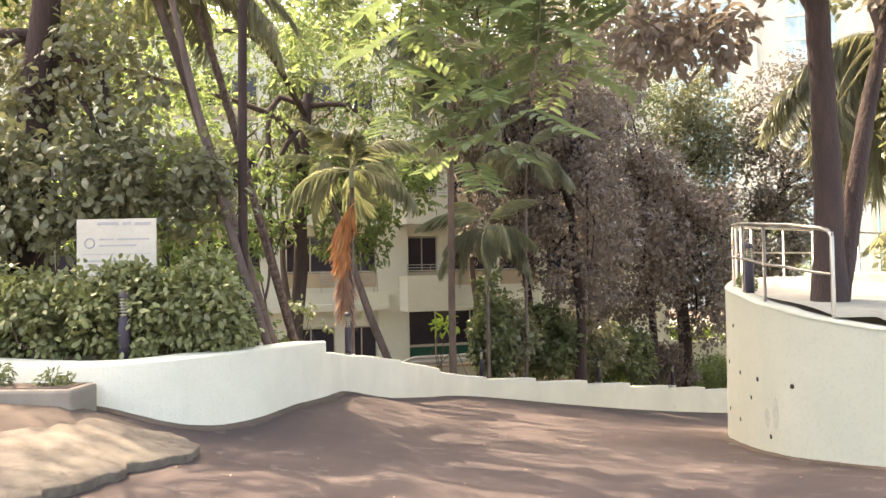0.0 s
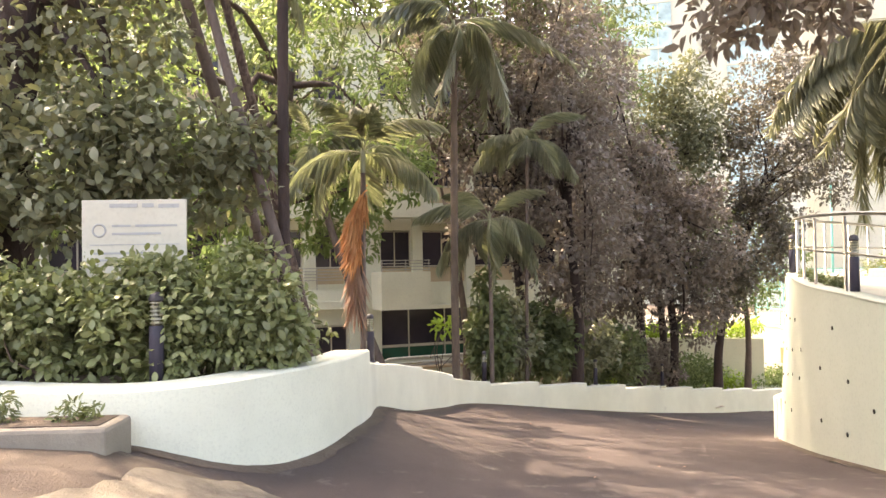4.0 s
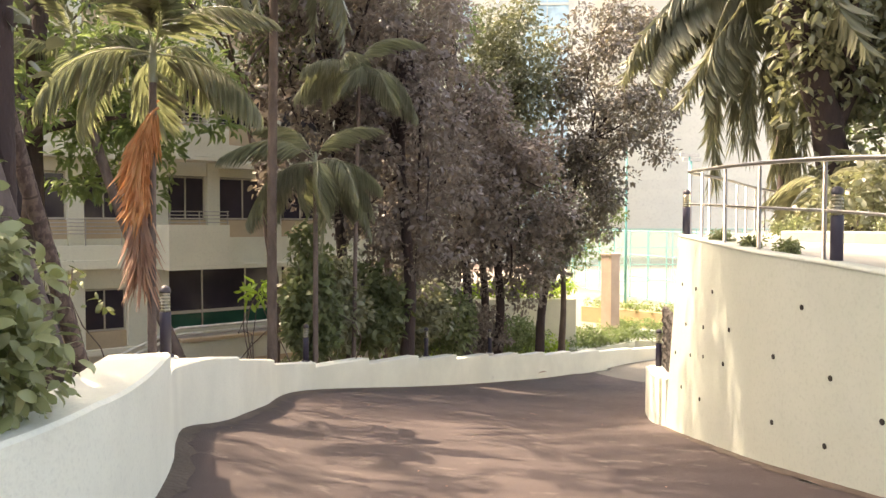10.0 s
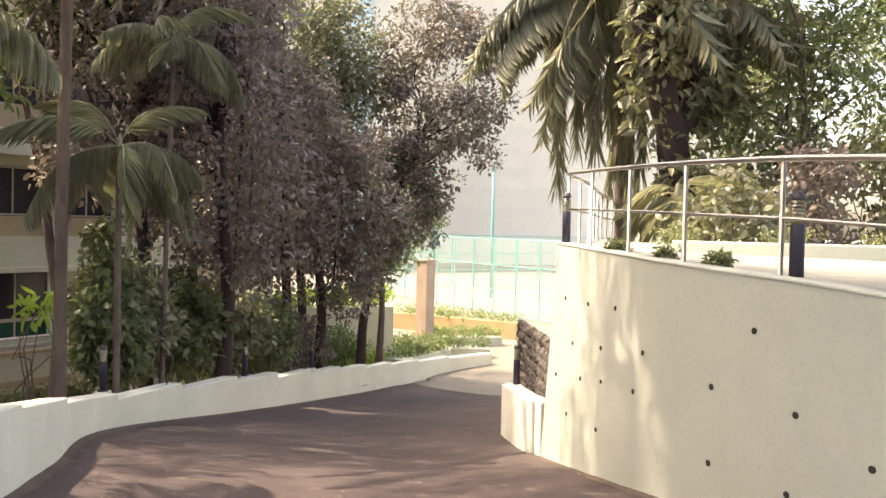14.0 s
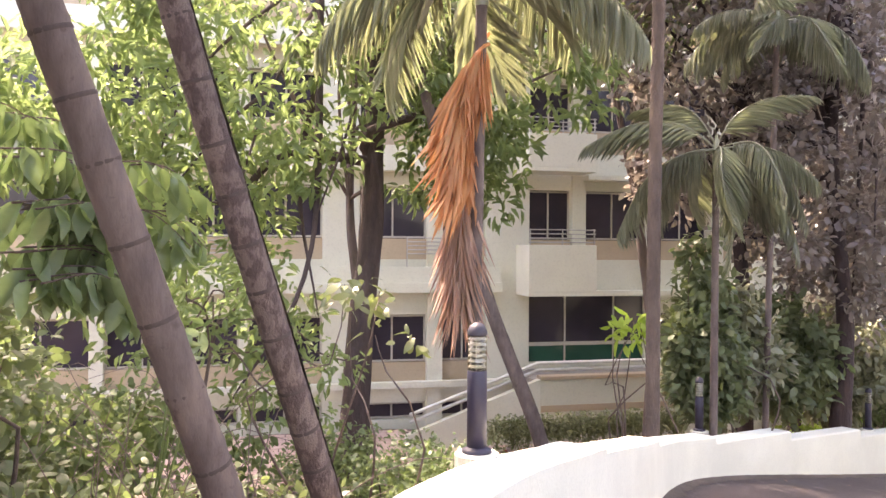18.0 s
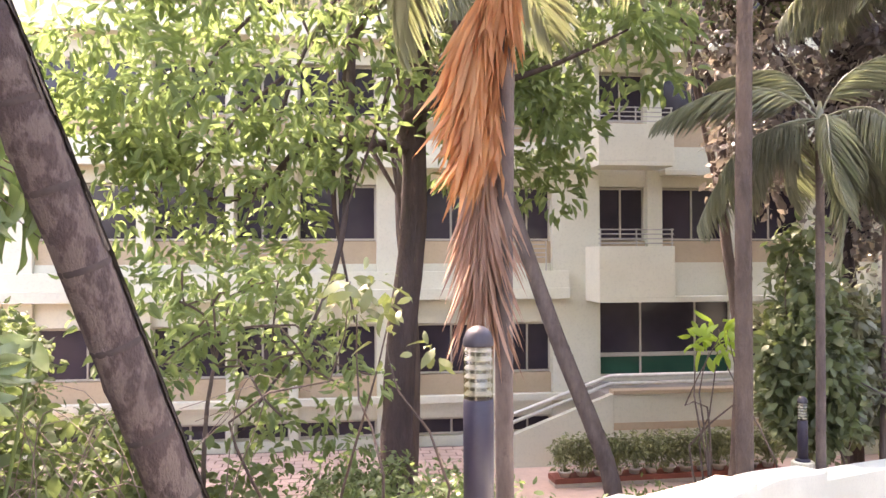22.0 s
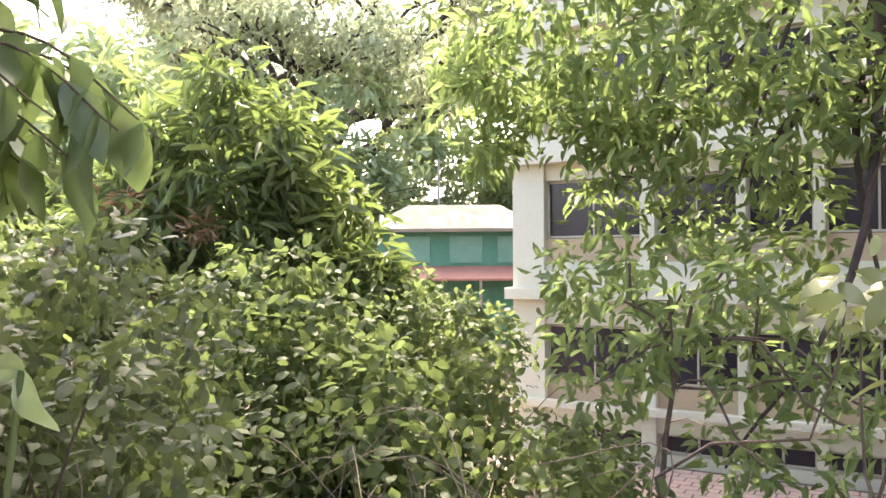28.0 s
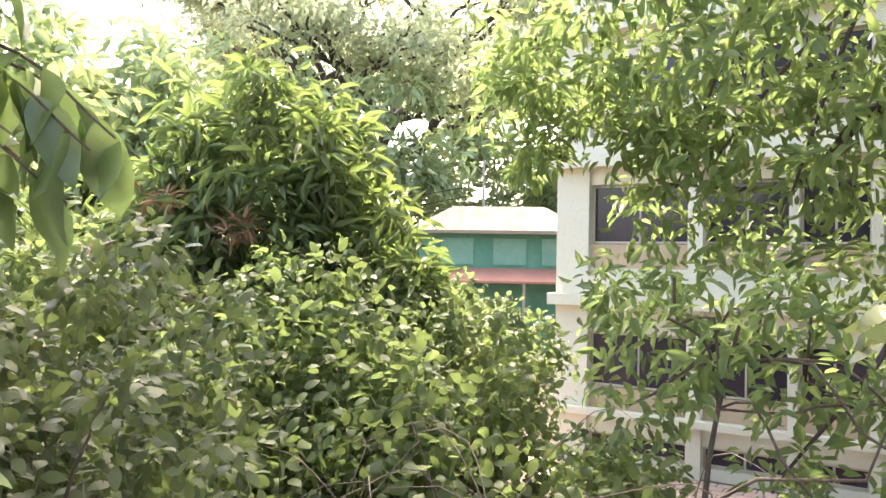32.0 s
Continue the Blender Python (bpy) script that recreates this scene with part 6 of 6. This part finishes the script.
GREENWALL = plain("green_net_wall", (0.085, 0.26, 0.175), (0.12, 0.31, 0.22), 0.8, 0.8, 10)
PALEROOF = plain("pale_sheet_roof", (0.33, 0.28, 0.20), (0.27, 0.23, 0.17), 0.8, 0.8, 12, spots=((0.22, 0.17, 0.12), 0.9, 0.60))
NETPANEL = plain("pale_green_net_panel", (0.17, 0.36, 0.27), (0.22, 0.42, 0.32), 0.8, 1.5, 14)
REDROOF = plain("terracotta_red_awning", (0.46, 0.21, 0.15), (0.40, 0.18, 0.13), 0.7, 0.8, 12)
pv = thing("pavilion", "small pavilion with a pale hipped roof, red awning and green walls", "pavilion", at=(-32.2, 37.5, -4.5), turn=radians(50))
part("wall", boxed(-3.6, -2.2, 0, 3.6, 2.2, 6.9), GREENWALL, pv)
bm = bmesh.new()
rv = [bm.verts.new(p) for p in ((-4.1, -2.8, 6.95), (4.1, -2.8, 6.95), (4.1, 2.8, 6.95), (-4.1, 2.8, 6.95), (-2.2, 0, 8.2), (2.2, 0, 8.2), (-4.1, -2.8, 6.8), (4.1, -2.8, 6.8), (4.1, 2.8, 6.8), (-4.1, 2.8, 6.8))]
for f in ((0, 1, 5, 4), (1, 2, 5), (2, 3, 4, 5), (3, 0, 4), (0, 6, 7, 1), (1, 7, 8, 2), (2, 8, 9, 3), (3, 9, 6, 0), (9, 8, 7, 6)):
    bm.faces.new([rv[k] for k in f])
part("roof", bm, PALEROOF, pv)
bm = bmesh.new()
rv = [bm.verts.new(p) for p in ((-3.9, -2.2, 5.25), (3.9, -2.2, 5.25), (3.9, -3.6, 4.7), (-3.9, -3.6, 4.7), (-3.9, -2.2, 5.15), (3.9, -2.2, 5.15), (3.9, -3.6, 4.6), (-3.9, -3.6, 4.6))]
for f in ((0, 1, 2, 3), (7, 6, 5, 4), (3, 2, 6, 7), (0, 3, 7, 4), (1, 5, 6, 2)):
    bm.faces.new([rv[k] for k in f])
part("awning", bm, REDROOF, pv)
for x in (-3.6, -1.2, 1.2, 3.6):
    part("post", boxed(x - 0.06, -3.5, 0, x + 0.06, -3.38, 4.65), STEEL, pv)
for x in (-2.6, -0.2, 2.0):
    part("screen", boxed(x, -2.26, 5.4, x + 1.5, -2.2, 6.6), NETPANEL, pv)
mast = thing("utility_pole", "thin pale utility pole behind the pavilion", "pole", at=(-36, 39.5, -4.5))
part("shaft", lathe([(0.09, 0), (0.06, 11)], 8), CONC, mast)

FENCE = plain("teal_fence_paint", (0.10, 0.34, 0.30), (0.14, 0.42, 0.37), 0.6)
m_net, tn, bn = nodes_of("teal_court_net")
bn.inputs["Base Color"].default_value = (0.36, 0.52, 0.47, 1)
bn.inputs["Roughness"].default_value = 0.8
bn.inputs["Alpha"].default_value = 0.2
court = thing("court_fence", "tall teal steel court fence with fine netting", "fence", at=(29.5, 44, -4.4), turn=radians(88))
for k in range(13):
    part("post", tube_arrays([(k * 2.6, 0, 0), (k * 2.6, 0, 5.2)], 0.05, 6), FENCE, court)
for z in (0.1, 1.7, 3.4, 5.2):
    part("rail", tube_arrays([(0, 0, z), (31.2, 0, z)], 0.04, 6), FENCE, court)
part("net", ([(0, 0.06, 0.1), (31.2, 0.06, 0.1), (31.2, 0.06, 5.2), (0, 0.06, 5.2)], [(0, 1, 2, 3)]), m_net, court)
copy_thing(court, Matrix.Translation((30, 74, -4.4)) @ Matrix.Rotation(radians(-4), 4, "Z"))
for x, y in ((27.5, 56), (37, 62), (40, 66)):
    fl = thing("floodlight_mast", "slim floodlight mast of the sports court", "floodlight", "court floodlights", at=(x, y, -4.4))
    part("mast", lathe([(0.10, 0), (0.07, 11.5)], 8), FENCE, fl)
    part("lamp_bar", boxed(-0.9, -0.1, 11.3, 0.9, 0.1, 11.6), STEEL, fl)
BEDWALL = plain("ochre_bed_wall", (0.52, 0.38, 0.20), (0.44, 0.33, 0.19), 0.85, 0.8, 20)
for k, (x0, y0, ln_, ang) in enumerate(((20.0, 48.5, 8, -62), (14.5, 39.5, 5, -30), (17.5, 41.5, 4.5, -20), (13.5, 36.0, 4, 25))):
    bw = thing("planting_bed", "low ochre planting bed wall with yellow-green bedding plants", "planter", "beds on the court", at=(x0, y0, -4.6), turn=radians(ang))
    part("wall", boxed(0, 0, 0, ln_, 0.9, 1.0 if k == 0 else 0.55, 0.02), BEDWALL if k == 0 else WHITE2, bw)
    rr = np.random.default_rng(160 + k)
    part("planting", crown_arrays(rr, np.column_stack([rr.uniform(0, ln_, 60), rr.uniform(0.1, 0.8, 60), rr.uniform(0.6, 1.0, 60) + 0.4 * (k == 0), np.full(60, 0.25)]), 24, 0.16), L_MID if k % 2 else L_BRIGHT, bw)

# bands paled almost to the wall tone, so the colour carries the haze
HAZEPANE = plain("far_band_painted_haze", (0.63, 0.63, 0.55), (0.585, 0.585, 0.51), 0.8, 0.2, 3)
rb = thing("planting_bed", "long raised cream bed wall with bright green plants", "planter", "beds on the court", at=(7.6, 38.6, -4.7), turn=radians(-12))
part("wall", boxed(0, 0, 0, 6.4, 1.2, 2.75, 0.02), CREAM, rb)
rr = np.random.default_rng(170)
part("planting", crown_arrays(rr, np.column_stack([rr.uniform(0, 6.4, 90), rr.uniform(0.1, 1.1, 90), rr.uniform(2.8, 3.4, 90), np.full(90, 0.28)]), 26, 0.2), L_LIME, rb)
GATE = plain("pinkish_stone_pillar", (0.46, 0.36, 0.28), (0.38, 0.29, 0.23), 0.85, 1.2, 20)
gp = thing("gate_pillar", "square pinkish stone pillar beside the sunlit court", "pillar", at=(17.7, 41.0, -4.6), turn=radians(20))
part("shaft", boxed(-0.33, -0.33, 0, 0.33, 0.33, 4.4, 0.02), GATE, gp)
part("cap", boxed(-0.38, -0.38, 4.4, 0.38, 0.38, 4.5, 0.01), GATE, gp)
tw = thing("glass_tower", "tall pale office tower with blue-green glass bands in the haze", "building", at=(40, 122, -5), turn=radians(-20))
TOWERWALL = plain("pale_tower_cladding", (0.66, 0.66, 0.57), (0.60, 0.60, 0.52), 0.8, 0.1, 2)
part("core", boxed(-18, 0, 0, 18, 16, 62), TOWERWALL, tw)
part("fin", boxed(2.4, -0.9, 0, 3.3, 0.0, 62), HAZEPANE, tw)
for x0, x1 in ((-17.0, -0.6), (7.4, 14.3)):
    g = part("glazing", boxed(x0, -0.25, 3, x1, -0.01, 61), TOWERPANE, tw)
    for k in range(16):
        part("floor_band", boxed(x0, -0.4, 4 + k * 3.6, x1, -0.26, 4.35 + k * 3.6), TOWERWALL, g)
    n = int((x1 - x0) / 1.8)
    for k in range(1, n):
        part("mullion", boxed(x0 + k * 1.8 - 0.06, -0.36, 3, x0 + k * 1.8 + 0.06, -0.26, 61), TOWERWALL, g)
hz = thing("office_block", "tall pale office block in the haze behind the court", "building", at=(85, 120, -6), turn=radians(-38))
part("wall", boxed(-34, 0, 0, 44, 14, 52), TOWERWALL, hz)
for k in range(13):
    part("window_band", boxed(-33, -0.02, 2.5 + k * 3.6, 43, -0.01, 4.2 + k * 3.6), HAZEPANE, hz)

# ---- fallen leaves and cables ----
lr = np.random.default_rng(210)
lx = np.concatenate([lr.uniform(-3.0, 3.2, 24), lr.uniform(-2.6, 4.5, 40)])
ly = np.concatenate([lr.uniform(5.0, 12.0, 24), lr.uniform(12.0, 24.0, 40)])
ok = (side_of(LW, lx, ly) < -0.08) & ~inside(TERRACE, lx, ly)
lx, ly = lx[ok], ly[ok]
la = lr.uniform(0, 6.28, len(lx))
lit = leaf_arrays(np.column_stack([lx, ly, road_z(lx, ly) + 0.012]), np.column_stack([np.cos(la), np.sin(la), np.full(len(lx), 0.05)]), np.tile((0, 0, 1.0), (len(lx), 1)), lr.uniform(0.025, 0.055, len(lx)), 0.018, 0.2, 0.1)
tagged(part("fallen_leaves", lit, DRYLEAF), "small dry leaves scattered over the asphalt", "leaf litter", kind="stuff")
for k, (z0, z1) in enumerate(((5.2, 4.2), (4.7, 3.5), (4.2, 3.0))):
    cb = thing("overhead_cable", "thin dark overhead cable sagging past the pavilion", "cable", "cables past the pavilion", at=(-36, 39.5, z0))
    part("wire", tube_arrays(smooth_line([(0, 0, 0), (-5, -3.5, (z1 - z0) * 0.5 - 0.35), (-10, -7, z1 - z0)], 0.5), 0.022, 4), BARKDARK, cb)

# ---- pavers of the path ----
JOINT = plain("dark_red_joint_sand", (0.17, 0.105, 0.085), (0.12, 0.08, 0.065), 0.95, 2, 30, 0.5, 0.01)
PAVER = plain("pink_concrete_paver", (0.52, 0.37, 0.30), (0.40, 0.29, 0.24), 0.88, 0.9, 16, 0.5, 0.01)
part("joint_bed", array_mesh("joint_bed", *grid(np.arange(-15.4, -7.0, 0.6), np.arange(-4.6, -0.2, 0.6), lambda x, y: x * 0 - 3.735)), JOINT, path)
paver_meshes = []
for k in range(3):
    bm = boxed(-0.19, -0.135, -0.02, 0.19, 0.135, 0.018, 0.006)
    me = bpy.data.meshes.new("paver")
    bm.to_mesh(me)
    bm.free()
    paver_meshes.append(me)
pv = random.Random(31)
for i in range(20):
    for j in range(14):
        x, y = -15.2 + i * 0.41 + (j % 2) * 0.205, -4.4 + j * 0.3
        part("paver", paver_meshes[(i + j) % 3], PAVER, path, m=pose(x, y, -3.735 + pv.uniform(-0.004, 0.004), pv.uniform(-0.6, 0.6), pv.uniform(-0.6, 0.6), pv.uniform(-0.8, 0.8)))
